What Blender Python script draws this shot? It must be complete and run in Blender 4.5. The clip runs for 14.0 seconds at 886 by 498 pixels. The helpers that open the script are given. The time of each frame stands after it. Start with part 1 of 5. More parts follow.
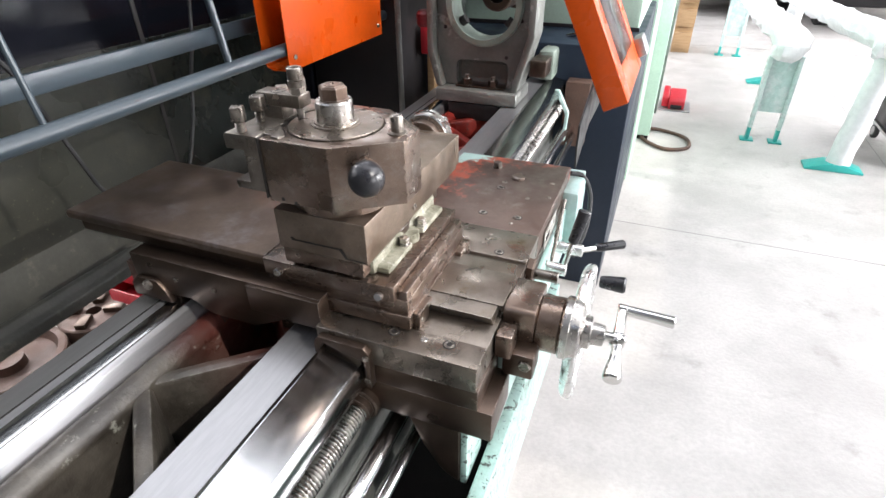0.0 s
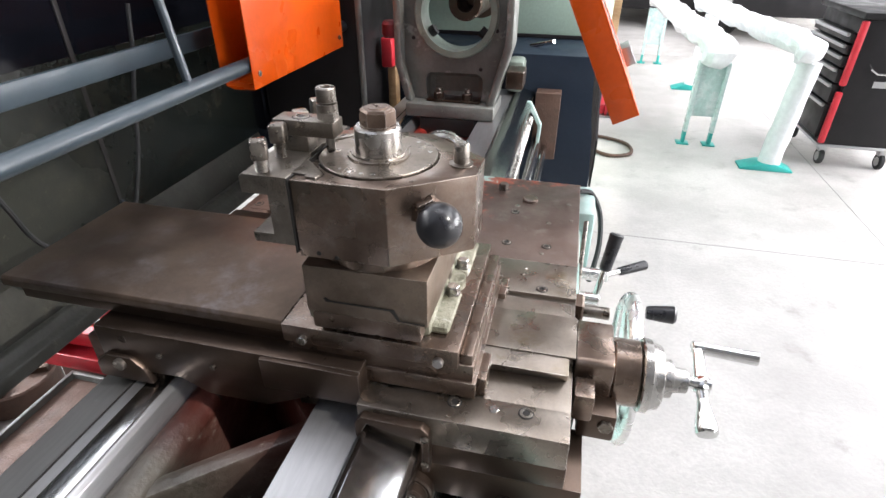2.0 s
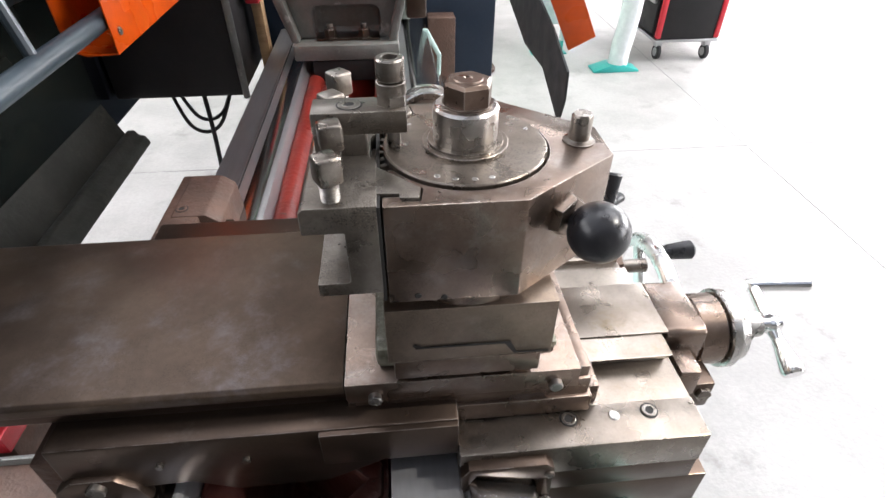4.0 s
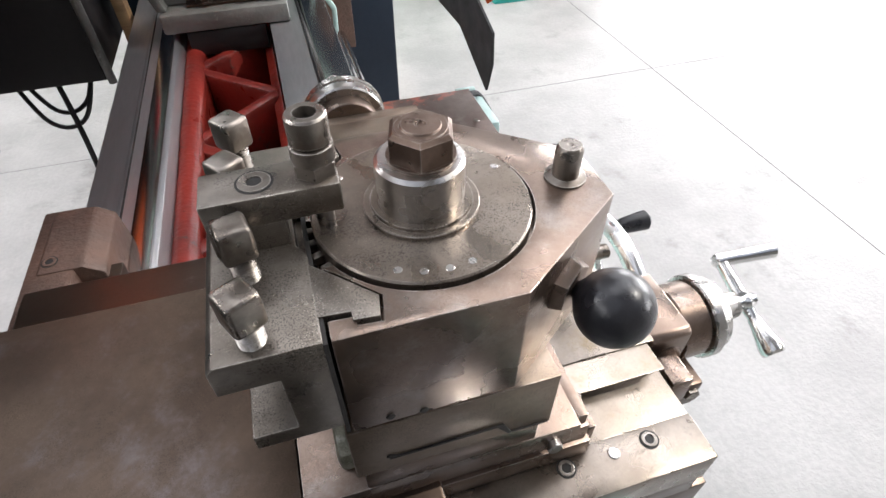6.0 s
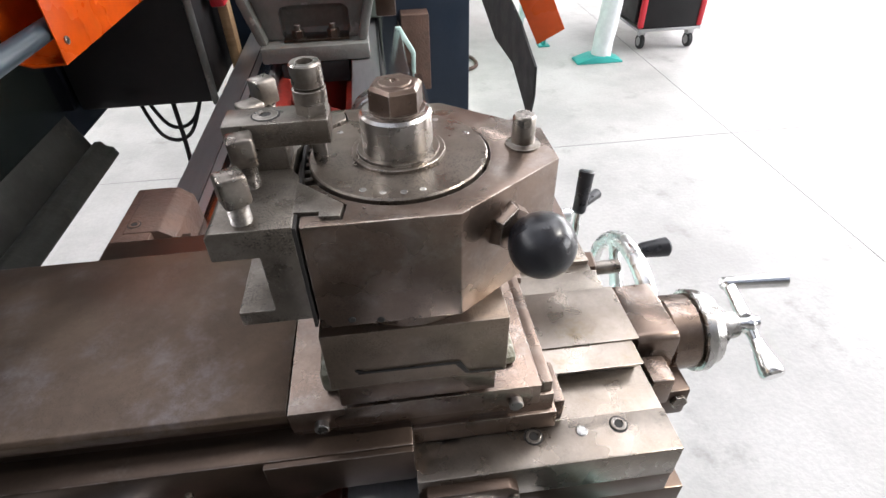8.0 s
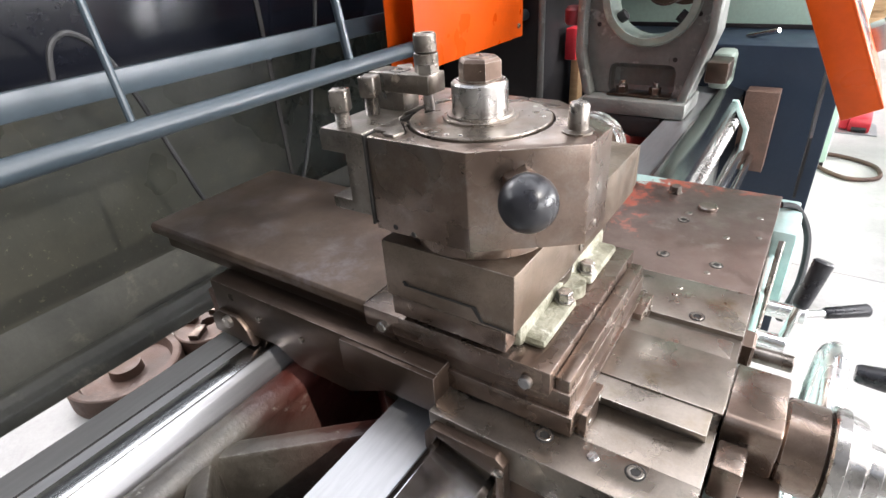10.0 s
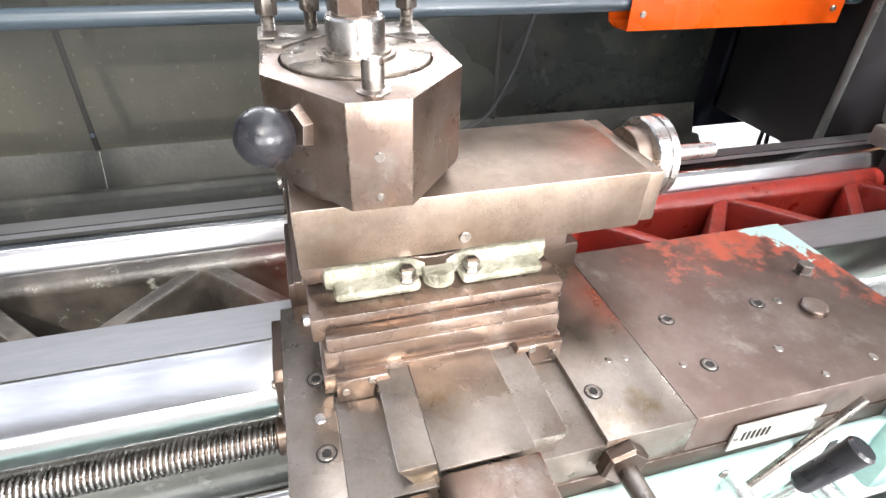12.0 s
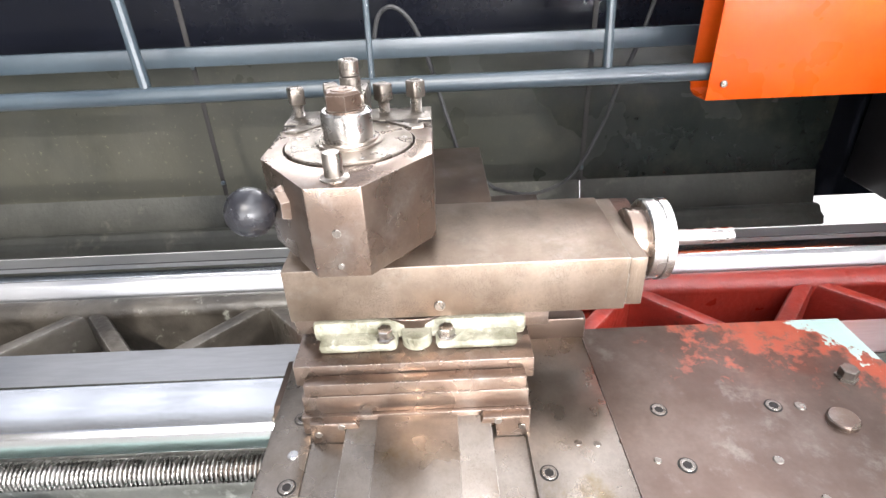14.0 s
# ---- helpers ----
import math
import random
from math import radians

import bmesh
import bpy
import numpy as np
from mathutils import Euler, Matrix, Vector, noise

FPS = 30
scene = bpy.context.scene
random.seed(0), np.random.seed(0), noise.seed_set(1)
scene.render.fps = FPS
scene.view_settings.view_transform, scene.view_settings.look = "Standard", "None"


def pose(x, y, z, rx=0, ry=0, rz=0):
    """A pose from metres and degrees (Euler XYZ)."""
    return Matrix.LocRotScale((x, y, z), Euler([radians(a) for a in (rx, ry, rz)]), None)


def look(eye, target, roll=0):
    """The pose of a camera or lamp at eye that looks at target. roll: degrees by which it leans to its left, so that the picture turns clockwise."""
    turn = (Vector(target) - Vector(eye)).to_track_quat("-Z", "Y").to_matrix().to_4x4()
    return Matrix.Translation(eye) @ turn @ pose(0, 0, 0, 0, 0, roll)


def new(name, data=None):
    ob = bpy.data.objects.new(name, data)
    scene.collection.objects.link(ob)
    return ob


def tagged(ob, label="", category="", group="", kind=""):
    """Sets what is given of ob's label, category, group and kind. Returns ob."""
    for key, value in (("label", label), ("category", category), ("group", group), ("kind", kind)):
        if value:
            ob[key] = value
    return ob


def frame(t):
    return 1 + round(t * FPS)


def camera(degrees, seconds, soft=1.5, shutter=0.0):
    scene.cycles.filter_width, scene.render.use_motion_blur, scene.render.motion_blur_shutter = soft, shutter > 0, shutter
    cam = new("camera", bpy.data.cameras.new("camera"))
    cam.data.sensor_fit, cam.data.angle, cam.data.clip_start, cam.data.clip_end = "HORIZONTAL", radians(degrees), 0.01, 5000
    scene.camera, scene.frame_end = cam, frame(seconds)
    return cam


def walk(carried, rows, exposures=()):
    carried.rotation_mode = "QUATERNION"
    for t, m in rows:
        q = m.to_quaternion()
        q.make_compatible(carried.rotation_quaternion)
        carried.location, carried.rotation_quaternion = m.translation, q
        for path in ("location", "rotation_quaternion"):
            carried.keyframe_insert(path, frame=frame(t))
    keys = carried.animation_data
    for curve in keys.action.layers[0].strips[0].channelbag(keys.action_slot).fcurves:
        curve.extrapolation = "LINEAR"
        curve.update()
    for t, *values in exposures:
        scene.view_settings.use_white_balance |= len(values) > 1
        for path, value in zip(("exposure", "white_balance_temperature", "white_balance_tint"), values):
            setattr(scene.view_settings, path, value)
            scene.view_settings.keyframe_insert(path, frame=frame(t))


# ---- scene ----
cam = camera(78.8, 14.0)
PATH = [
    (0, (0.01, 0.026, 1.497), (-0.614, 1.596, 0.426), -0.5),
    (0.5, (0.027, 0.024, 1.489), (-0.471, 1.662, 0.456), 0.9),
    (1, (-0.011, 0.03, 1.488), (-0.398, 1.724, 0.498), 1.4),
    (1.5, (-0.11, 0.069, 1.477), (-0.493, 1.759, 0.479), 1.5),
    (2, (-0.192, 0.107, 1.468), (-0.577, 1.773, 0.431), 0.4),
    (2.5, (-0.257, 0.136, 1.457), (-0.597, 1.745, 0.318), -1.0),
    (3, (-0.323, 0.17, 1.452), (-0.505, 1.754, 0.244), -0.8),
    (3.2, (-0.352, 0.187, 1.458), (-0.465, 1.765, 0.235), -0.4),
    (5.3, (-0.491, 0.358, 1.435), (-0.071, 1.809, 0.124), 0.2),
    (5.5, (-0.478, 0.375, 1.442), (-0.052, 1.799, 0.105), 0.4),
    (6, (-0.444, 0.397, 1.454), (-0.038, 1.755, 0.043), -0.5),
    (6.5, (-0.442, 0.406, 1.447), (-0.109, 1.735, -0.01), -2.9),
    (7, (-0.437, 0.389, 1.451), (-0.153, 1.72, -0.016), -4.2),
    (7.5, (-0.43, 0.352, 1.443), (-0.18, 1.75, 0.035), -3.7),
    (8, (-0.394, 0.282, 1.441), (-0.225, 1.829, 0.185), -1.6),
    (8.5, (-0.355, 0.223, 1.419), (-0.318, 1.882, 0.302), -0.9),
    (9, (-0.297, 0.197, 1.393), (-0.548, 1.872, 0.33), -1.6),
    (9.2, (-0.267, 0.189, 1.385), (-0.705, 1.829, 0.328), -3.2),
    (11.3, (-0.002, 0.407, 1.4), (-1.389, 1.438, 0.393), 2.0),
    (11.5, (0.01, 0.453, 1.395), (-1.407, 1.401, 0.35), 1.7),
    (12, (0.097, 0.573, 1.382), (-1.474, 1.045, 0.238), 1.9),
    (12.5, (0.133, 0.648, 1.387), (-1.495, 0.827, 0.24), -0.4),
    (13, (0.141, 0.689, 1.405), (-1.528, 0.731, 0.304), -1.7),
    (13.5, (0.146, 0.713, 1.421), (-1.556, 0.713, 0.371), -2.3),
    (14, (0.144, 0.726, 1.426), (-1.588, 0.719, 0.425), -2.6),
]
EXPOSURES = [(0, 0.2), (3.2, 0.15), (5.3, 0.05), (6.3, -0.13), (7.3, -0.06), (8.2, 0.02), (9.2, 0.06), (11.3, 1.35), (12.2, 0.82), (13, 0.80), (14, 0.86)]
walk(cam, [(t, look(eye, target, roll)) for t, eye, target, roll in PATH], EXPOSURES)

# ---- light ----
world = bpy.data.worlds.new("sky")
scene.world = world
world.use_nodes = True
_n = world.node_tree.nodes
_sky = _n.new("ShaderNodeTexSky")
_sky.sky_type, _sky.sun_disc, _sky.sun_elevation, _sky.sun_rotation = "NISHITA", False, radians(40), radians(90)
world.node_tree.links.new(_sky.outputs[0], _n["Background"].inputs[0])
_n["Background"].inputs[1].default_value = 0.12
sun = new("sun", bpy.data.lights.new("sun", "SUN"))
sun.data.energy, sun.data.angle, sun.data.color = 2.0, radians(0.5), (1, 0.95, 0.88)
sun.matrix_basis = look((30, 0, 30), (0, 4, 0))


SKY_POWER, WINDOW_POWER, WEST_POWER = (90, 180, 440, 25, 520, 540, 120), (500, 1200, 1200), (420, 800)


def area(name, eye, target, w, h, power, color=(1, 1, 1)):
    lamp = new(name, bpy.data.lights.new(name, "AREA"))
    lamp.data.shape, lamp.data.size, lamp.data.size_y, lamp.data.energy, lamp.data.color = "RECTANGLE", w, h, power, color
    lamp.matrix_basis = look(eye, target)
    return lamp


# ---- materials ----
def link(m, a, b):
    m.node_tree.links.new(a, b)


def noise_fac(m, scale, detail=4, rough=0.6, lo=0.35, hi=0.65, stretch=(1, 1, 1)):
    nt = m.node_tree.nodes
    co = nt.new("ShaderNodeTexCoord")
    mp = nt.new("ShaderNodeMapping")
    mp.inputs["Scale"].default_value = stretch
    no = nt.new("ShaderNodeTexNoise")
    no.inputs["Scale"].default_value, no.inputs["Detail"].default_value, no.inputs["Roughness"].default_value = scale, detail, rough
    ra = nt.new("ShaderNodeMapRange")
    ra.interpolation_type = "SMOOTHSTEP"
    ra.inputs["From Min"].default_value, ra.inputs["From Max"].default_value = lo, hi
    link(m, co.outputs["Object"], mp.inputs["Vector"])
    link(m, mp.outputs[0], no.inputs["Vector"])
    link(m, no.outputs["Fac"], ra.inputs["Value"])
    return ra.outputs["Result"]


def math_node(m, op, a, b):
    no = m.node_tree.nodes.new("ShaderNodeMath")
    no.operation, no.use_clamp = op, True
    for i, v in enumerate((a, b)):
        if isinstance(v, (int, float)):
            no.inputs[i].default_value = v
        else:
            link(m, v, no.inputs[i])
    return no.outputs[0]


def mix(m, fac, a, b):
    no = m.node_tree.nodes.new("ShaderNodeMix")
    no.data_type = "RGBA"
    for i, v in ((0, fac), (6, a), (7, b)):
        if isinstance(v, tuple):
            no.inputs[i].default_value = (*v, 1)
        elif isinstance(v, (int, float)):
            no.inputs[i].default_value = v
        else:
            link(m, v, no.inputs[i])
    return no.outputs[2]


def band(m, axis, lo, hi):
    """0 to 1 along an axis of the object's space."""
    nt = m.node_tree.nodes
    co, se, ra = nt.new("ShaderNodeTexCoord"), nt.new("ShaderNodeSeparateXYZ"), nt.new("ShaderNodeMapRange")
    ra.inputs["From Min"].default_value, ra.inputs["From Max"].default_value = lo, hi
    link(m, co.outputs["Object"], se.inputs[0])
    link(m, se.outputs[axis], ra.inputs["Value"])
    return ra.outputs["Result"]


def worn_edges(m, radius=0.0016):
    """1 on rubbed, chipped edges, 0 on the faces."""
    nt = m.node_tree.nodes
    be, ge, vm = nt.new("ShaderNodeBevel"), nt.new("ShaderNodeNewGeometry"), nt.new("ShaderNodeVectorMath")
    be.samples = 4
    be.inputs["Radius"].default_value = radius
    vm.operation = "DOT_PRODUCT"
    link(m, be.outputs[0], vm.inputs[0])
    link(m, ge.outputs["Normal"], vm.inputs[1])
    ra = nt.new("ShaderNodeMapRange")
    ra.inputs["From Min"].default_value, ra.inputs["From Max"].default_value = 0.97, 0.82
    link(m, vm.outputs["Value"], ra.inputs["Value"])
    return math_node(m, "MULTIPLY", ra.outputs["Result"], noise_fac(m, 55, 4, 0.7, 0.38, 0.60))


def mat(name, col, rough=0.5, metal=0.0, second=None, patch=6.0, amount=0.5, grain=120.0, bump=0.15, rvar=0.12, stretch=(1, 1, 1), third=None, lo=0.4, hi=0.65, coat=0.0, third_at=(0.58, 0.66), tscale=11.0, spec=0.5, edge=None, speck=0.0, speck_scale=950.0):
    """A worn surface: two colours in broad patches, a third in spots, fine grain in colour, gloss and relief."""
    m = bpy.data.materials.new(name)
    m.use_nodes = True
    p = m.node_tree.nodes["Principled BSDF"]
    second = second or tuple(c * 0.7 for c in col)
    broad = math_node(m, "MULTIPLY", noise_fac(m, patch, 5, 0.62, lo, hi, stretch), amount)
    fine = noise_fac(m, grain, 3, 0.6, 0.3, 0.7, stretch)
    c = mix(m, broad, col, second)
    if third:
        c = mix(m, noise_fac(m, tscale, 6, 0.7, *third_at), c, third)
    dark = mix(m, math_node(m, "MULTIPLY", fine, 0.22), c, tuple(x * 0.55 for x in col))
    if speck:
        grime = math_node(m, "MULTIPLY", noise_fac(m, speck_scale, 2, 0.7, 0.50, 0.62), noise_fac(m, 34, 4, 0.7, 0.42, 0.60))
        dark = mix(m, math_node(m, "MULTIPLY", grime, speck), dark, tuple(x * 0.22 for x in col))
        dust = math_node(m, "MULTIPLY", noise_fac(m, speck_scale * 1.3, 2, 0.6, 0.60, 0.68), noise_fac(m, 21, 4, 0.7, 0.45, 0.62))
        dark = mix(m, math_node(m, "MULTIPLY", dust, speck * 0.7), dark, tuple(min(0.6, x * 2.2) for x in col))
    if edge:
        dark = mix(m, worn_edges(m), dark, edge)
    link(m, dark, p.inputs["Base Color"])
    p.inputs["Metallic"].default_value = metal
    p.inputs["Coat Weight"].default_value = coat
    p.inputs["Coat Roughness"].default_value = 0.35
    p.inputs["Specular IOR Level"].default_value = spec
    ro = m.node_tree.nodes.new("ShaderNodeMapRange")
    ro.inputs["To Min"].default_value, ro.inputs["To Max"].default_value = max(0.03, rough - rvar), min(1, rough + rvar)
    link(m, noise_fac(m, patch * 2.3, 3, 0.5, 0.25, 0.75, stretch), ro.inputs["Value"])
    link(m, ro.outputs["Result"], p.inputs["Roughness"])
    bu = m.node_tree.nodes.new("ShaderNodeBump")
    bu.inputs["Strength"].default_value, bu.inputs["Distance"].default_value = bump, 0.002
    link(m, fine, bu.inputs["Height"])
    link(m, bu.outputs[0], p.inputs["Normal"])
    return m


STEEL_BROWN = mat("oily_steel", (0.250, 0.188, 0.151), 0.29, 0.9, (0.132, 0.090, 0.068), 11, 0.8, 260, 0.006, lo=0.3, hi=0.72, rvar=0.08, third=(0.31, 0.285, 0.265), third_at=(0.46, 0.86), tscale=26, edge=(0.62, 0.58, 0.54), coat=0.15, speck=0.3)
TOP_STEEL = mat("scuffed_brown_steel", (0.262, 0.208, 0.165), 0.40, 0.85, (0.150, 0.108, 0.076), 13, 0.8, 260, 0.03, lo=0.3, hi=0.72, rvar=0.08, third=(0.30, 0.27, 0.235), third_at=(0.50, 0.86), tscale=24, edge=(0.62, 0.58, 0.54), speck=0.5, speck_scale=800)
WAYS = mat("oil_stained_steel", (0.270, 0.236, 0.205), 0.31, 0.88, (0.160, 0.128, 0.100), 12, 0.8, 260, 0.008, lo=0.3, hi=0.72, rvar=0.08, third=(0.155, 0.112, 0.052), third_at=(0.55, 0.74), tscale=10, edge=(0.60, 0.57, 0.53), speck=0.3)
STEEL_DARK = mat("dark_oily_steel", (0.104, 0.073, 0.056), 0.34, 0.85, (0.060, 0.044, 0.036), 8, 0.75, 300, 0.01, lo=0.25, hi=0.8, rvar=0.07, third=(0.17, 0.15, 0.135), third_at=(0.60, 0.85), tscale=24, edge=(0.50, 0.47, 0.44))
STEEL_TABLE = mat("stained_steel", (0.132, 0.092, 0.065), 0.46, 0.85, (0.062, 0.041, 0.029), 8, 0.9, 260, 0.012, third=(0.19, 0.165, 0.165), third_at=(0.48, 0.80), tscale=12, lo=0.3, hi=0.7, rvar=0.09, edge=(0.5, 0.46, 0.42), coat=0.25, speck=0.35)
STEEL_BRIGHT = mat("ground_steel", (0.66, 0.66, 0.66), 0.17, 1.0, (0.52, 0.51, 0.50), 4, 0.35, 50, 0.0, stretch=(3, 0.4, 3), rvar=0.03, lo=0.2, hi=0.85)
STEEL_GRAY = mat("way_steel", (0.47, 0.47, 0.48), 0.35, 0.8, (0.35, 0.345, 0.34), 4, 0.35, 50, 0.0, stretch=(3, 0.4, 3), rvar=0.04, lo=0.2, hi=0.85)
CHROME = mat("chrome", (0.72, 0.72, 0.71), 0.16, 1.0, (0.6, 0.6, 0.58), 12, 0.4, 200, 0.03, rvar=0.06)
HOLDER = mat("speckled_holder_steel", (0.215, 0.192, 0.168), 0.36, 0.8, (0.105, 0.086, 0.068), 22, 0.85, 300, 0.03, lo=0.3, hi=0.7, edge=(0.50, 0.47, 0.43), speck=0.85)
DISC = mat("scuffed_disc_steel", (0.255, 0.218, 0.185), 0.33, 0.85, (0.165, 0.130, 0.100), 16, 0.8, 300, 0.02, lo=0.3, hi=0.7, edge=(0.55, 0.52, 0.48), speck=0.7)
ALUMINIUM = mat("polished_aluminium", (0.80, 0.80, 0.79), 0.26, 0.95, (0.66, 0.66, 0.65), 14, 0.5, 200, 0.02, rvar=0.06)
CHIPPED = mat("chipped_mint_paint", (0.42, 0.60, 0.55), 0.45, 0.0, (0.30, 0.44, 0.40), 9, 0.7, 90, 0.2, third=(0.045, 0.04, 0.035), third_at=(0.55, 0.60), tscale=85)
TURNED = mat("turned_steel", (0.52, 0.505, 0.485), 0.27, 1.0, (0.40, 0.375, 0.355), 24, 0.6, 300, 0.01, rvar=0.06)
BOLT = mat("bolt_steel", (0.25, 0.225, 0.20), 0.33, 0.9, (0.12, 0.098, 0.08), 34, 0.85, 300, 0.03, edge=(0.55, 0.52, 0.48))
DARK_RED = mat("dark_red_plastic", (0.16, 0.012, 0.02), 0.45, 0.0, (0.10, 0.01, 0.014), 8, 0.6)
NUT_RUST = mat("rusty_nut_steel", (0.150, 0.105, 0.082), 0.36, 0.8, (0.085, 0.055, 0.04), 40, 0.7, 300, 0.05, edge=(0.45, 0.41, 0.37))
SLUDGE = mat("sludge_cast_iron", (0.30, 0.29, 0.225), 0.5, 0.1, (0.11, 0.105, 0.068), 24, 0.95, 160, 0.5, third=(0.52, 0.51, 0.45), tscale=30, third_at=(0.54, 0.66))
BLACK = mat("black_bakelite", (0.012, 0.012, 0.015), 0.30, 0.0, (0.02, 0.02, 0.023), 20, 0.5, 200, 0.05)
SCREW = mat("oiled_screw_steel", (0.34, 0.33, 0.315), 0.25, 1.0, (0.22, 0.205, 0.19), 24, 0.7, 300, 0.05)
PLATE = mat("stamped_plate", (0.50, 0.49, 0.45), 0.4, 0.4, (0.38, 0.37, 0.33), 30, 0.6)
JOINT = mat("floor_joint", (0.30, 0.29, 0.28), 0.8)
RUBBER = mat("black_rubber", (0.018, 0.018, 0.019), 0.6, 0.0, None, 10, 0.5, 150, 0.1)
# Near black puts shade of gaps and holes into the colour; also stamped bars.
DARK_INSET = mat("dark_inset", (0.012, 0.01, 0.009), 0.7)
CAST = mat("painted_cast_iron", (0.185, 0.190, 0.178), 0.42, 0.0, (0.10, 0.103, 0.094), 7, 0.8, 90, 0.3, third=(0.28, 0.29, 0.27), tscale=14, coat=0.2)
CAST_GREEN = mat("gray_green_paint", (0.22, 0.27, 0.235), 0.4, 0.0, (0.13, 0.15, 0.125), 6, 0.8, 90, 0.2, third=(0.34, 0.42, 0.36), tscale=9, coat=0.2)
GREEN = mat("pale_green_paint", (0.50, 0.66, 0.55), 0.4, 0.0, (0.44, 0.6, 0.5), 3, 0.5, 90, 0.08)
MINT = mat("mint_paint", (0.47, 0.62, 0.585), 0.4, 0.0, (0.24, 0.42, 0.38), 8, 0.7, 90, 0.12, third=(0.15, 0.13, 0.11), third_at=(0.68, 0.73))
ORANGE = mat("orange_paint", (0.60, 0.078, 0.004), 0.3, 0.0, (0.54, 0.066, 0.003), 4, 0.4, 60, 0.0, rvar=0.05, spec=0.3)
NAVY = mat("navy_paint", (0.010, 0.018, 0.032), 0.42, 0.0, (0.015, 0.024, 0.04), 4, 0.6, 90, 0.05, spec=0.3)
TUBE = mat("slate_blue_paint", (0.033, 0.047, 0.058), 0.38, 0.0, (0.026, 0.038, 0.047), 5, 0.5, 90, 0.0, coat=0.1, rvar=0.04)
# Nearly black navy: the shade high on the guard is put into this colour.
GUARD_TOP = mat("shaded_navy_sheet", (0.0045, 0.0050, 0.0075), 0.14, 0.0, (0.003, 0.0035, 0.005), 3, 0.8, 60, 0.02, rvar=0.04, spec=0.2)
RED = mat("red_plastic", (0.55, 0.02, 0.035), 0.4, 0.0, (0.4, 0.015, 0.025), 6, 0.5, 90, 0.05)
RUST = mat("rusty_iron", (0.125, 0.072, 0.053), 0.6, 0.3, (0.07, 0.047, 0.037), 9, 0.8, 120, 0.3)
TEAL = mat("teal_paint", (0.03, 0.40, 0.36), 0.4, 0.0, (0.03, 0.33, 0.30), 5, 0.5)
FOAM = mat("white_foam_wrap", (0.80, 0.82, 0.83), 0.45, 0.0, (0.70, 0.73, 0.75), 9, 0.6, 30, 0.5)
WRAP = mat("film_wrapped_steel", (0.50, 0.66, 0.64), 0.3, 0.0, (0.70, 0.76, 0.76), 14, 0.9, 60, 0.3)
CHARCOAL = mat("charcoal_sheet", (0.014, 0.013, 0.014), 0.4, 0.0, (0.022, 0.02, 0.021), 4, 0.5, 90, 0.03, spec=0.25)
WHITE = mat("white_paint", (0.80, 0.80, 0.80), 0.35, 0.0, (0.74, 0.75, 0.76), 2, 0.5, 50, 0.03)
PLASTER = mat("painted_plaster", (0.42, 0.41, 0.39), 0.8, 0.0, (0.34, 0.33, 0.31), 0.7, 0.8, 40, 0.2)
ROOF = mat("roof_sheet", (0.20, 0.20, 0.205), 0.6, 0.0, (0.15, 0.15, 0.155), 1, 0.6, 40, 0.1)
WOOD = mat("pine_wood", (0.42, 0.27, 0.14), 0.6, 0.0, (0.3, 0.18, 0.09), 8, 0.7, 60, 0.2, stretch=(1, 8, 8))
CONCRETE = mat("concrete", (0.48, 0.462, 0.442), 0.5, 0.0, (0.34, 0.326, 0.308), 1.7, 0.8, 60, 0.25, third=(0.24, 0.224, 0.205), third_at=(0.54, 0.78), tscale=3.1, lo=0.36, hi=0.66)


def rib_material():
    """Red-primed casting, worn to gray and oil-stained towards the tail end."""
    m = mat("red_primed_casting", (0.29, 0.026, 0.016), 0.38, 0.0, (0.16, 0.016, 0.011), 7, 0.8, 80, 0.3, coat=0.25)
    p = m.node_tree.nodes["Principled BSDF"]
    old = p.inputs["Base Color"].links[0].from_socket
    grey = mix(m, noise_fac(m, 10, 5, 0.6), (0.088, 0.077, 0.063), (0.030, 0.025, 0.020))
    grey = mix(m, math_node(m, "MULTIPLY", noise_fac(m, 26, 6, 0.75, 0.60, 0.68), 0.8), grey, (0.30, 0.30, 0.26))
    f = math_node(m, "MULTIPLY", band(m, 1, 0.80, 0.45), 1.0)
    f2 = math_node(m, "ADD", math_node(m, "MULTIPLY", f, noise_fac(m, 5, 4, 0.6, 0.1, 0.3)), math_node(m, "MULTIPLY", noise_fac(m, 16, 6, 0.7, 0.60, 0.67), 0.8))
    c = mix(m, math_node(m, "MULTIPLY", worn_edges(m, 0.007), 0.75), mix(m, f2, old, grey), (0.36, 0.34, 0.31))
    link(m, c, p.inputs["Base Color"])
    return m


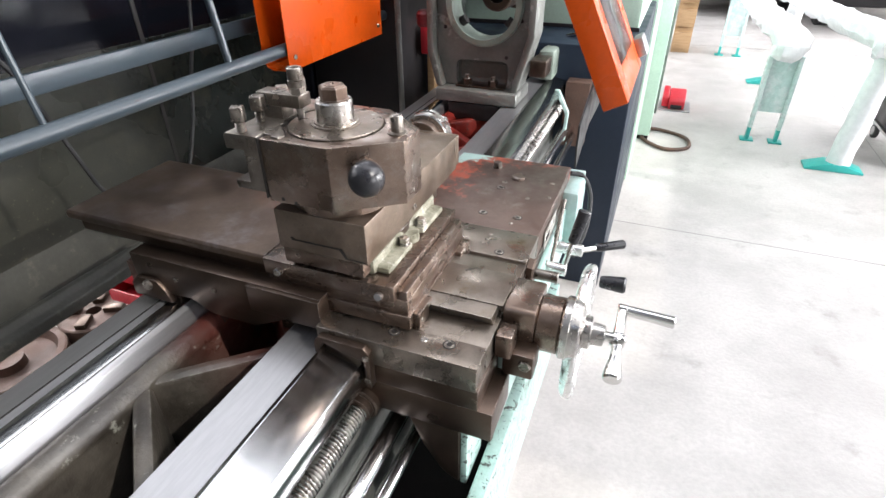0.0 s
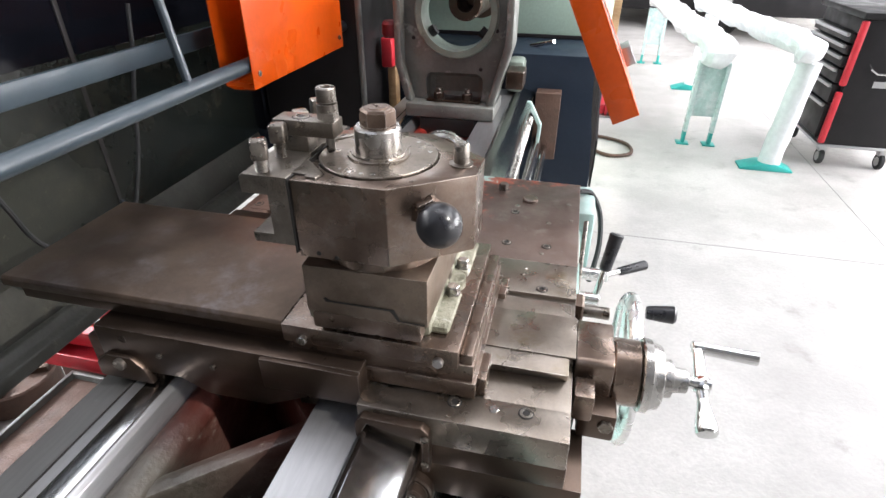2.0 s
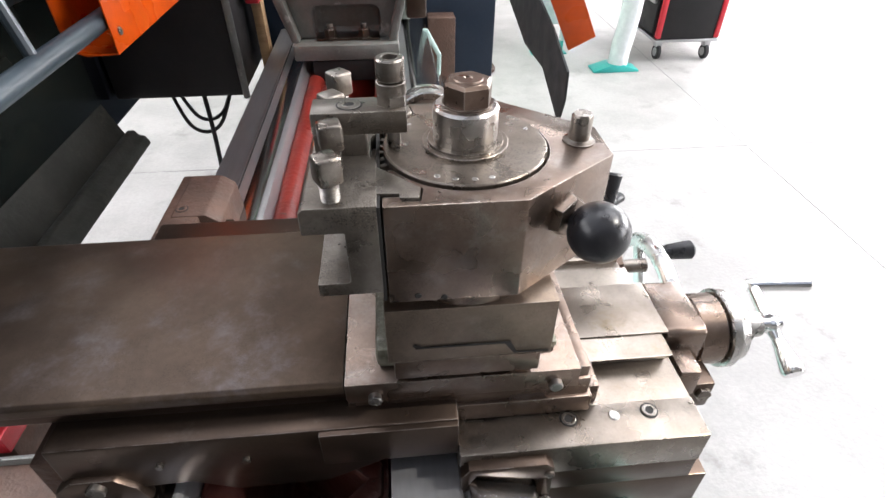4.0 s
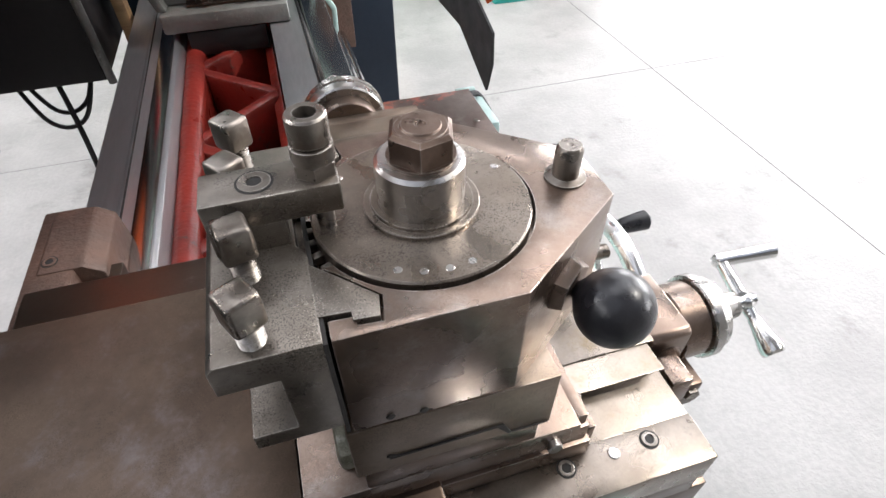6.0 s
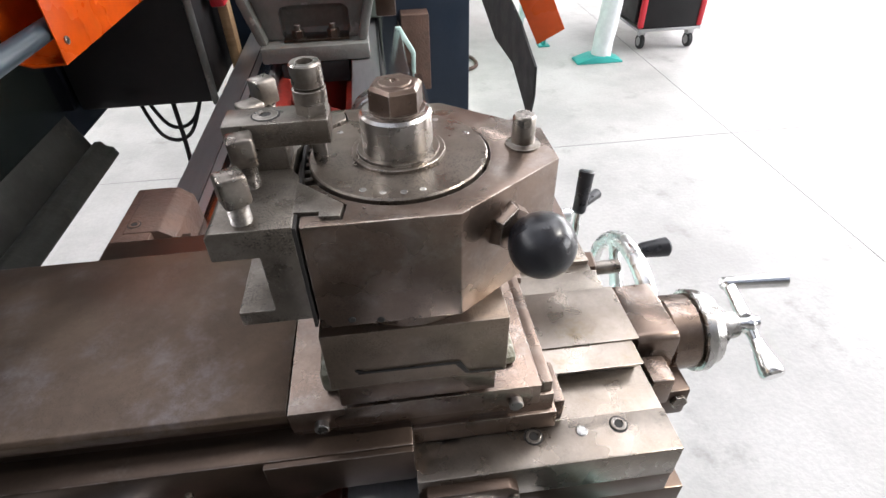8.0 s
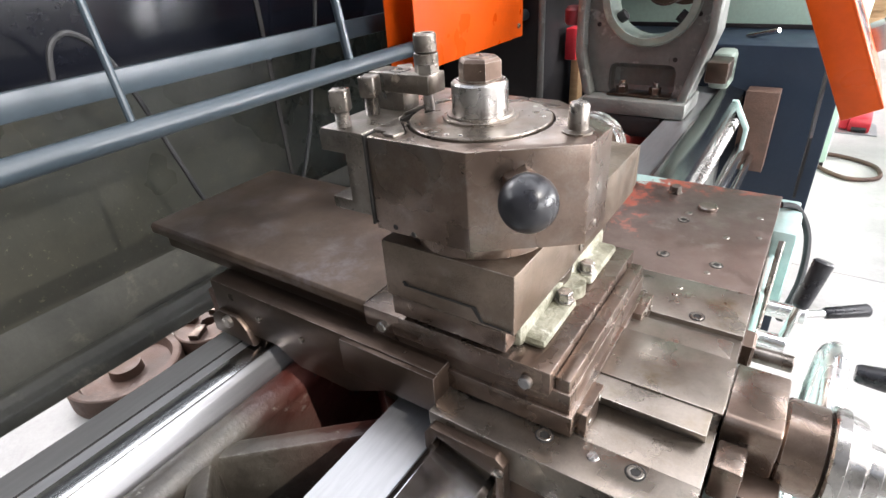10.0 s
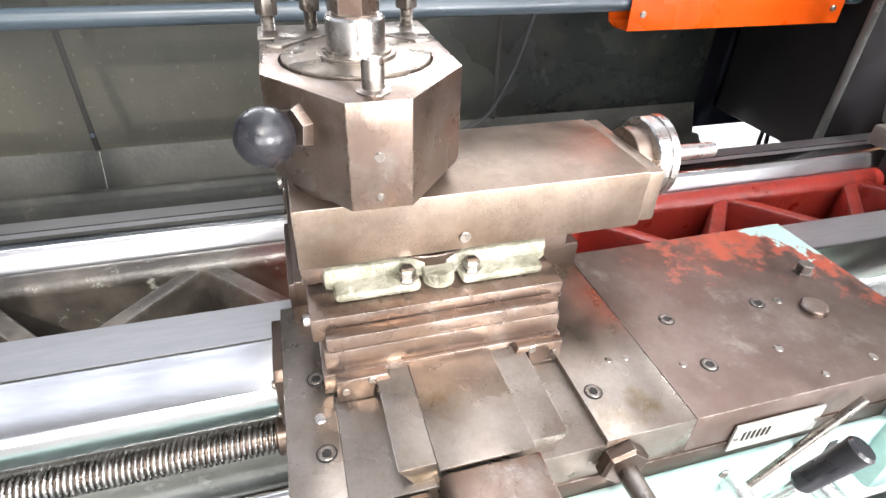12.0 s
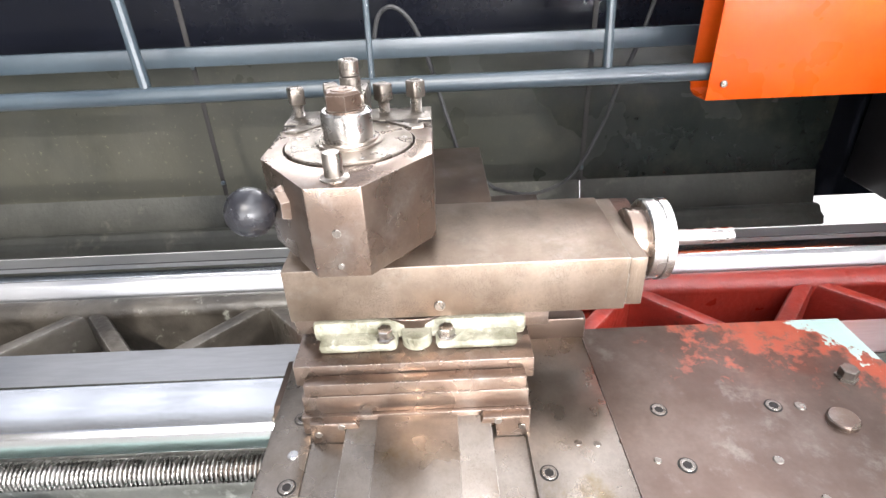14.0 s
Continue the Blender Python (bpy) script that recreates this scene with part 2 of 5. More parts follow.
def wing_material():
    """Bare brown steel with rubbed red primer and a pale green corner left on it."""
    m = mat("rubbed_painted_steel", (0.160, 0.120, 0.102), 0.42, 0.65, (0.096, 0.063, 0.050), 12, 0.85, 220, 0.03, third=(0.205, 0.175, 0.155), third_at=(0.54, 0.75), tscale=20, lo=0.3, hi=0.7, edge=(0.55, 0.5, 0.47))
    p = m.node_tree.nodes["Principled BSDF"]
    old = p.inputs["Base Color"].links[0].from_socket
    wob = noise_fac(m, 22, 6, 0.75, 0.3, 0.7)
    red = math_node(m, "MULTIPLY", math_node(m, "SUBTRACT", math_node(m, "ADD", math_node(m, "MULTIPLY", wob, 0.55), math_node(m, "MULTIPLY", math_node(m, "ADD", band(m, 0, -0.265, -0.40), math_node(m, "MULTIPLY", band(m, 1, 1.16, 1.235), 0.8)), math_node(m, "MULTIPLY", band(m, 1, 0.93, 1.10), 0.5))), 0.56), 5.0)
    green = math_node(m, "GREATER_THAN", math_node(m, "ADD", math_node(m, "MULTIPLY", wob, 0.45), math_node(m, "MULTIPLY", math_node(m, "MULTIPLY", band(m, 0, -0.22, -0.40), band(m, 1, 1.10, 1.23)), 1.0)), 0.86)
    c = mix(m, math_node(m, "MULTIPLY", red, 0.8), old, (0.42, 0.075, 0.035))
    c = mix(m, green, c, (0.42, 0.60, 0.55))
    link(m, c, p.inputs["Base Color"])
    met = math_node(m, "SUBTRACT", 0.6, math_node(m, "ADD", red, green))
    link(m, met, p.inputs["Metallic"])
    return m


def guard_material():
    """Dark green sheet with olive grime; its fade downwards and tailwards also paints in light."""
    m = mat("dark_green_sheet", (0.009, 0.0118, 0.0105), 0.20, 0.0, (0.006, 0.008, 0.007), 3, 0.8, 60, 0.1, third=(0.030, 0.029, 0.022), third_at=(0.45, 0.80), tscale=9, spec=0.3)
    p = m.node_tree.nodes["Principled BSDF"]
    old = p.inputs["Base Color"].links[0].from_socket
    film = math_node(m, "MULTIPLY", band(m, 2, 1.30, 0.95), band(m, 1, 1.25, 0.35))
    film = math_node(m, "MULTIPLY", film, noise_fac(m, 4, 5, 0.65, 0.05, 0.6, (1, 1, 0.4)))
    c = mix(m, math_node(m, "MULTIPLY", film, 0.85), old, (0.046, 0.044, 0.033))
    c = mix(m, math_node(m, "MULTIPLY", film, noise_fac(m, 70, 5, 0.7, 0.60, 0.72)), c, (0.11, 0.10, 0.07))
    link(m, c, p.inputs["Base Color"])
    gloss = p.inputs["Roughness"].links[0].from_socket
    link(m, math_node(m, "ADD", gloss, math_node(m, "MULTIPLY", film, 0.35)), p.inputs["Roughness"])
    return m


GUARD = guard_material()
# Fold and lip: a lighter, duller gray-green than the panel above.
GUARD_FOLD = mat("pale_green_sheet", (0.050, 0.050, 0.043), 0.55, 0.0, (0.026, 0.027, 0.023), 5, 0.8, 90, 0.2, third=(0.10, 0.095, 0.075), third_at=(0.55, 0.75), tscale=14, spec=0.3)
RIB = rib_material()
WING = wing_material()


def glass_material(name, tint, rough=0.05):
    m = bpy.data.materials.new(name)
    m.use_nodes = True
    p = m.node_tree.nodes["Principled BSDF"]
    p.inputs["Base Color"].default_value = (*tint, 1)
    p.inputs["Transmission Weight"].default_value, p.inputs["Roughness"].default_value, p.inputs["IOR"].default_value = 1, rough, 1.2
    return m


GLASS = glass_material("scuffed_clear_plastic", (0.86, 0.88, 0.9), 0.12)
PANE = glass_material("window_glass", (1, 1, 1), 0.0)


# ---- shapes ----
def rounded(bm, fresh, r, seg=2):
    if r:
        bmesh.ops.bevel(bm, geom=[e for e in bm.edges if e not in fresh], offset=r, segments=seg, profile=0.5, affect="EDGES", clamp_overlap=True)


def merge(bm, other):
    me = bpy.data.meshes.new("scrap")
    other.to_mesh(me)
    other.free()
    bm.from_mesh(me)
    bpy.data.meshes.remove(me)
    return bm


def box(bm, x0, x1, y0, y1, z0, z1, r=0.001, turn=None):
    b = bmesh.new()
    bmesh.ops.create_cube(b, size=1)
    bmesh.ops.transform(b, matrix=Matrix.LocRotScale(((x0 + x1) / 2, (y0 + y1) / 2, (z0 + z1) / 2), None, (abs(x1 - x0), abs(y1 - y0), abs(z1 - z0))), verts=b.verts)
    rounded(b, (), r)
    if turn is not None:
        bmesh.ops.transform(b, matrix=turn, verts=b.verts)
    return merge(bm, b)


def prism(bm, pts, axis, a, c, r=0.001):
    """A polygon in the two other axes, in their order, drawn out along an axis from a to c."""
    b = bmesh.new()
    def at(p, q):
        return {"x": (q, p[0], p[1]), "y": (p[0], q, p[1]), "z": (p[0], p[1], q)}[axis]
    lo = [b.verts.new(at(p, a)) for p in pts]
    hi = [b.verts.new(at(p, c)) for p in pts]
    n = len(pts)
    b.faces.new(lo[::-1]), b.faces.new(hi)
    for i in range(n):
        b.faces.new((lo[i], lo[(i + 1) % n], hi[(i + 1) % n], hi[i]))
    bmesh.ops.recalc_face_normals(b, faces=b.faces)
    rounded(b, (), r)
    return merge(bm, b)


def rev(bm, p, way, profile, seg=40, turn=0.0, cap=True):
    """A profile of (distance, radius) turned round the line from p along way."""
    b = bmesh.new()
    m = Matrix.Translation(p) @ Vector(way).to_track_quat("Z", "Y").to_matrix().to_4x4() @ Matrix.Rotation(turn, 4, "Z")
    rings = []
    for d, r in profile:
        if r <= 1e-6:
            rings.append([b.verts.new(m @ Vector((0, 0, d)))])
        else:
            rings.append([b.verts.new(m @ Vector((r * math.cos(2 * math.pi * i / seg), r * math.sin(2 * math.pi * i / seg), d))) for i in range(seg)])
    for a, c in zip(rings, rings[1:]):
        for i in range(seg):
            j = (i + 1) % seg
            if len(a) == 1 and len(c) > 1:
                b.faces.new((a[0], c[j], c[i]))
            elif len(c) == 1 and len(a) > 1:
                b.faces.new((a[i], a[j], c[0]))
            elif len(a) > 1:
                b.faces.new((a[i], a[j], c[j], c[i]))
    if cap and len(rings[0]) > 1:
        b.faces.new(rings[0][::-1])
    if cap and len(rings[-1]) > 1:
        b.faces.new(rings[-1])
    bmesh.ops.recalc_face_normals(b, faces=b.faces)
    return merge(bm, b)


def cyl(bm, p, q, r, r2=None, seg=32, e=0.001):
    d = (Vector(q) - Vector(p)).length
    r2 = r if r2 is None else r2
    e = min(e, r * 0.4, d * 0.3)
    return rev(bm, p, Vector(q) - Vector(p), [(0, r - e), (e, r), (d - e, r2), (d, r2 - e)], seg)


def sweep(bm, pts, r, seg=12, flat=1.0):
    """A round bar along a line of points."""
    b = bmesh.new()
    pts = [Vector(p) for p in pts]
    rings, side = [], None
    for i, p in enumerate(pts):
        way = (pts[min(i + 1, len(pts) - 1)] - pts[max(i - 1, 0)]).normalized()
        if side is None:
            side = way.orthogonal().normalized()
        side = (side - way * side.dot(way)).normalized()
        up = way.cross(side)
        rings.append([b.verts.new(p + r * (math.cos(2 * math.pi * k / seg) * side + flat * math.sin(2 * math.pi * k / seg) * up)) for k in range(seg)])
    for a, c in zip(rings, rings[1:]):
        for k in range(seg):
            b.faces.new((a[k], a[(k + 1) % seg], c[(k + 1) % seg], c[k]))
    b.faces.new(rings[0][::-1]), b.faces.new(rings[-1])
    bmesh.ops.recalc_face_normals(b, faces=b.faces)
    return merge(bm, b)


def curve_points(ctrl, n=10):
    """A smooth line through control points."""
    ctrl = [Vector(c) for c in ctrl]
    out = []
    for i in range(len(ctrl) - 1):
        p0, p1, p2, p3 = ctrl[max(i - 1, 0)], ctrl[i], ctrl[i + 1], ctrl[min(i + 2, len(ctrl) - 1)]
        for k in range(n):
            t = k / n
            out.append(0.5 * ((2 * p1) + (p2 - p0) * t + (2 * p0 - 5 * p1 + 4 * p2 - p3) * t * t + (3 * p1 - p0 - 3 * p2 + p3) * t ** 3))
    return out + [ctrl[-1]]


def part(name, bm, material, parent=None, label="", angle=32):
    """Links a bmesh as one mesh object, under a thing or a part."""
    for f in bm.faces:
        f.smooth = True
    for e in bm.edges:
        if len(e.link_faces) == 2 and e.calc_face_angle(0) > radians(angle):
            e.smooth = False
    me = bpy.data.meshes.new(name)
    bm.to_mesh(me)
    bm.free()
    me.materials.append(material)
    ob = new(name, me)
    if parent is not None:
        ob.parent = parent
        if parent.data is None:
            ob.matrix_parent_inverse = parent.matrix_basis.inverted()
    if label:
        ob["label"] = label
    return ob


def thing(name, at, label, category, group="", kind=""):
    ob = new(name)
    ob.location = at
    ob.matrix_basis = Matrix.Translation(at)
    ob.empty_display_size = 0.05
    return tagged(ob, label, category, group, kind)


def bm():
    return bmesh.new()


def cut(ob, *cutters):
    """Takes the cutters' shapes out of a part for good."""
    for c in cutters:
        me = bpy.data.meshes.new("cutter")
        bmesh.ops.recalc_face_normals(c, faces=c.faces)
        c.to_mesh(me)
        c.free()
        tool = bpy.data.objects.new("cutter", me)
        scene.collection.objects.link(tool)
        md = ob.modifiers.new("cut", "BOOLEAN")
        md.operation, md.object, md.solver = "DIFFERENCE", tool, "EXACT"
        bpy.context.view_layer.update()
        done = bpy.data.meshes.new_from_object(ob.evaluated_get(bpy.context.evaluated_depsgraph_get()))
        ob.modifiers.remove(md)
        old = ob.data
        ob.data = done
        done.name = old.name
        bpy.data.meshes.remove(old)
        bpy.data.objects.remove(tool)
        bpy.data.meshes.remove(me)
    return ob


def socket_screw(parent, x, y, z, r=0.0075, material=None):
    """A socket screw sunk flush in a top face: rim ring and hexagon, near black for the recess's shade."""
    s = part("socket_screw", rev(bm(), (x, y, z), (0, 0, 1), [(-0.004, r), (0.0010, r), (0.0014, r * 0.93), (0.0014, r * 0.66), (0.0004, r * 0.64), (0.0004, 0)], 24), material or BOLT, parent)
    part("rim", rev(bm(), (x, y, z), (0, 0, 1), [(-0.001, r * 1.22), (0.0003, r * 1.22), (0.0003, r * 1.0)], 24), DARK_INSET, s)
    part("socket", rev(bm(), (x, y, z + 0.0001), (0, 0, 1), [(0, r * 0.63), (0.0007, r * 0.63), (0.0007, 0)], 6), DARK_INSET, s)
    return s

# ---- the hall ----
# Skylights are out of view, laid out for the light and reflections on the steel.
SKYLIGHTS = ((-6.85, -0.6, -4.6, 0.4),) + tuple((a, b, y, y + d) for a, b in ((-6.85, -2.0), (2.0, 6.4)) for y, d in ((-4.6, 5.0), (0.8, 4.8), (7.6, 4.0)))[1:] + ((-1.8, 1.8, 0.7, 3.2),)


def hall():
    fl = part("floor", box(bm(), -7, 8, -9, 17, -0.2, 0, 0), CONCRETE)
    tagged(fl, "worn light gray concrete workshop floor with stains", "floor", kind="structure")
    for j in ((1.5455, 1.549, -9, 17), (-7, 8, 2.8435, 2.847), (-7, 8, -2.156, -2.1525), (-7, 8, 7.8435, 7.847), (-3.454, -3.4505, -9, 17)):
        part("joint", box(bm(), *j, -0.01, 0.0012, 0), JOINT, fl)
    west = part("wall_west", box(bm(), -7.2, -7, -9, 17, 0, 6, 0), PLASTER)
    cut(west, *[box(bm(), -7.3, -6.9, y0, y1, 3.0, 5.4, 0) for y0, y1 in ((-4, 0.5), (1.5, 6))])
    tagged(west, "painted workshop wall with added high window openings", "wall", kind="structure")
    # Unseen west windows, added to give bright reflections on top faces.
    for i, (y0, y1) in enumerate(((-4, 0.5), (1.5, 6))):
        t = thing("window_%d" % (i + 4), (-7.1, (y0 + y1) / 2, 3.0), "unseen high steel-framed window with glazing bars, added for reflections", "window", kind="structure")
        for k in range(5):
            y = y0 + (y1 - y0) * k / 4
            part("glazing_bar", box(bm(), -7.12, -7.06, y - 0.04, y + 0.04, 3.0, 5.4, 0.004), TUBE, t)
        for z in (3.04, 4.2, 5.36):
            part("glazing_bar", box(bm(), -7.11, -7.07, y0, y1, z - 0.04, z + 0.04, 0.004), TUBE, t)
        area("window_light", (-7.5, (y0 + y1) / 2, 4.2), (0, (y0 + y1) / 2, 2.5), y1 - y0, 2.4, WEST_POWER[i], (0.98, 0.97, 1.0))
    for nm, b in (("wall_south", (-7, 8, -9.2, -9, 0, 6)), ("wall_north", (-7, 8, 17, 17.2, 0, 6))):
        tagged(part(nm, box(bm(), *b, 0), PLASTER), "plain painted workshop wall", "wall", kind="structure")
    roof = part("ceiling", box(bm(), -7.2, 8.2, -9.2, 17.2, 6, 6.2, 0), ROOF)
    cut(roof, *[box(bm(), a, b, y0, y1, 5.9, 6.3, 0) for a, b, y0, y1 in SKYLIGHTS])
    tagged(roof, "unseen light sheet roof of the workshop with added skylights", "ceiling", kind="structure")
    for i, (a, b, y0, y1) in enumerate(SKYLIGHTS):
        t = thing("skylight_%d" % (i + 1), ((a + b) / 2, (y0 + y1) / 2, 6), "unseen roof skylight with glazing bars, added for its light", "skylight", kind="structure")
        n = round(y1 - y0)
        for k in range(n + 1):
            y = y0 + (y1 - y0) * k / n
            part("glazing_bar", box(bm(), a, b, y - 0.05, y + 0.05, 6.02, 6.1, 0.004), TUBE, t)
        for k in range(5):
            x = a + (b - a) * k / 4
            part("glazing_bar", box(bm(), x - 0.05, x + 0.05, y0, y1, 6.03, 6.09, 0.004), TUBE, t)
        area("skylight_light", ((a + b) / 2, (y0 + y1) / 2, 6.4), ((a + b) / 2, (y0 + y1) / 2 + 0.001, 0), b - a, y1 - y0, SKY_POWER[i], (0.97, 0.965, 1.0))
    w = bm()
    box(w, 8, 8.2, -9, 17, 0, 1.2, 0), box(w, 8, 8.2, -9, 17, 4.2, 6, 0)
    for y0, y1 in ((-9, -4), (0.0, 1.5), (6.5, 8.0), (13, 17)):
        box(w, 8, 8.2, y0, y1, 1.2, 4.2, 0)
    tagged(part("wall_east", w, PLASTER), "painted workshop wall with added wide window openings", "wall", kind="structure")
    # Unseen east windows, added to light the faces on the operator's side.
    for i, (y0, y1) in enumerate(((-4, 0.0), (1.5, 6.5), (8.0, 13))):
        t = thing("window_%d" % (i + 1), (8.1, (y0 + y1) / 2, 1.2), "unseen wide steel-framed window with glazing bars, added for front light", "window", kind="structure")
        n = round((y1 - y0) / 1.0)
        for k in range(n + 1):
            y = y0 + (y1 - y0) * k / n
            part("glazing_bar", box(bm(), 8.06, 8.12, y - 0.04, y + 0.04, 1.2, 4.2, 0.004), TUBE, t)
        for z in (1.24, 2.7, 4.16):
            part("glazing_bar", box(bm(), 8.07, 8.11, y0, y1, z - 0.04, z + 0.04, 0.004), TUBE, t)
        area("window_light", (8.5, (y0 + y1) / 2, 2.7), (0, (y0 + y1) / 2, 1.5), y1 - y0, 3.0, WINDOW_POWER[i] * (y1 - y0) / 5, (0.98, 0.97, 1.0))


hall()


# ---- the lathe's bed ----
def bed():
    t = thing("lathe_bed", (-0.53, 0, 0.6), "long cast iron lathe bed with ground ways and red primed ribs", "lathe bed")
    part("front_way", prism(bm(), [(-0.465, 0.66), (-0.465, 0.924), (-0.392, 0.926), (-0.388, 0.938), (-0.380, 0.941), (-0.322, 0.924), (-0.317, 0.915), (-0.317, 0.884), (-0.358, 0.868), (-0.358, 0.66)], "y", -3.0, 2.2, 0.0015), STEEL_BRIGHT, t, "bright ground front way")
    part("inner_way", prism(bm(), [(-0.4645, 0.9235), (-0.4645, 0.927), (-0.394, 0.9285), (-0.394, 0.925)], "y", -3.0, 2.2, 0), STEEL_GRAY, t, "dull gray inner way")
    part("rear_way", prism(bm(), [(-0.80, 0.66), (-0.80, 0.898), (-0.748, 0.903), (-0.744, 0.911), (-0.738, 0.914), (-0.683, 0.914), (-0.677, 0.909), (-0.670, 0.888), (-0.670, 0.66)], "y", -3.0, 2.2, 0.0015), STEEL_GRAY, t)
    part("rear_track", box(bm(), -0.716, -0.685, -3.0, 2.2, 0.912, 0.9165, 0.001), STEEL_BRIGHT, t, "bright rear track")
    part("groove", box(bm(), -0.7365, -0.7335, -3.0, 2.2, 0.912, 0.9148, 0), DARK_INSET, t)
    part("rear_wall", prism(bm(), [(-0.68, 0.60), (-0.68, 0.87), (-0.665, 0.882), (-0.64, 0.882), (-0.628, 0.868), (-0.634, 0.60)], "y", -3.0, 2.2, 0.006), RIB, t)
    part("rail_bulge", cyl(bm(), (-0.652, -3.0, 0.866), (-0.652, 2.2, 0.866), 0.024, seg=28), RIB, t)
    part("front_wall", prism(bm(), [(-0.47, 0.60), (-0.47, 0.87), (-0.490, 0.86), (-0.494, 0.60)], "y", -3.0, 2.2, 0.004), RIB, t)
    part("bed_floor", box(bm(), -0.68, -0.36, -3.0, 2.2, 0.56, 0.60, 0.002), RIB, t)
    # Skirt in dark gray: its shadow under the way is put into the colour.
    part("front_skirt", box(bm(), -0.372, -0.352, -3.0, 2.2, 0.30, 0.865, 0.004), CAST, t)
    for k in range(-5, 7):
        y = 0.09 + 0.32 * k
        for a, c in ((y, y + 0.16), (y + 0.32, y + 0.16)):
            w = 0.02
            b = bm()
            prism(b, [(-0.652, a - w), (-0.652, a + w), (-0.475, c + w), (-0.475, c - w)], "z", 0.70, 0.876, 0.010)
            part("rib", b, RIB, t)
    part("pedestal", box(bm(), -0.78, -0.36, -2.9, -2.2, 0, 0.60, 0.02), NAVY, t)
    return t


bed()


def rods():
    t = thing("leadscrew", (-0.29, 0, 0.836), "long threaded steel leadscrew in front of the bed", "leadscrew")
    core = cyl(bm(), (-0.330, -3.0, 0.836), (-0.330, 2.1, 0.836), 0.0155, seg=20)
    # Core darker than the thread, to paint shade between the turns.
    part("core", core, STEEL_DARK, t)
    b = bmesh.new()
    n, pitch, y0, y1 = 14, 0.0062, -0.85, 0.53
    rings = []
    for i in range(int((y1 - y0) / pitch * n)):
        a, y = 2 * math.pi * i / n, y0 + pitch * i / n
        c, s = math.cos(a), math.sin(a)
        rings.append([b.verts.new((-0.330 + c * r, y + dy, 0.836 + s * r)) for r, dy in ((0.0155, -0.0024), (0.0195, -0.0013), (0.0195, 0.0013), (0.0155, 0.0024))])
    for p, q in zip(rings, rings[1:]):
        for k in range(3):
            b.faces.new((p[k], p[k + 1], q[k + 1], q[k]))
    part("thread", b, SCREW, t)
    b = bmesh.new()
    rings = []
    for i in range(int(0.9 / 0.0062 * n)):
        a, y = 2 * math.pi * i / n, 1.22 + 0.0062 * i / n
        c, s = math.cos(a), math.sin(a)
        rings.append([b.verts.new((-0.330 + c * r, y + dy, 0.836 + s * r)) for r, dy in ((0.0155, -0.0024), (0.0195, -0.0013), (0.0195, 0.0013), (0.0155, 0.0024))])
    for p, q in zip(rings, rings[1:]):
        for k in range(3):
            b.faces.new((p[k], p[k + 1], q[k + 1], q[k]))
    part("thread", b, SCREW, t)
    for nm, x, z, r, lab in (("feed_rod", -0.290, 0.773, 0.016, "plain round steel feed rod beneath the leadscrew"), ("control_rod", -0.262, 0.735, 0.012, "slim round steel control rod beneath the feed rod")):
        q = thing(nm, (x, 0, z), lab, "rod")
        part("shaft", cyl(bm(), (x, -3.0, z), (x, 2.1, z), r, seg=20), STEEL_BRIGHT, q)


rods()


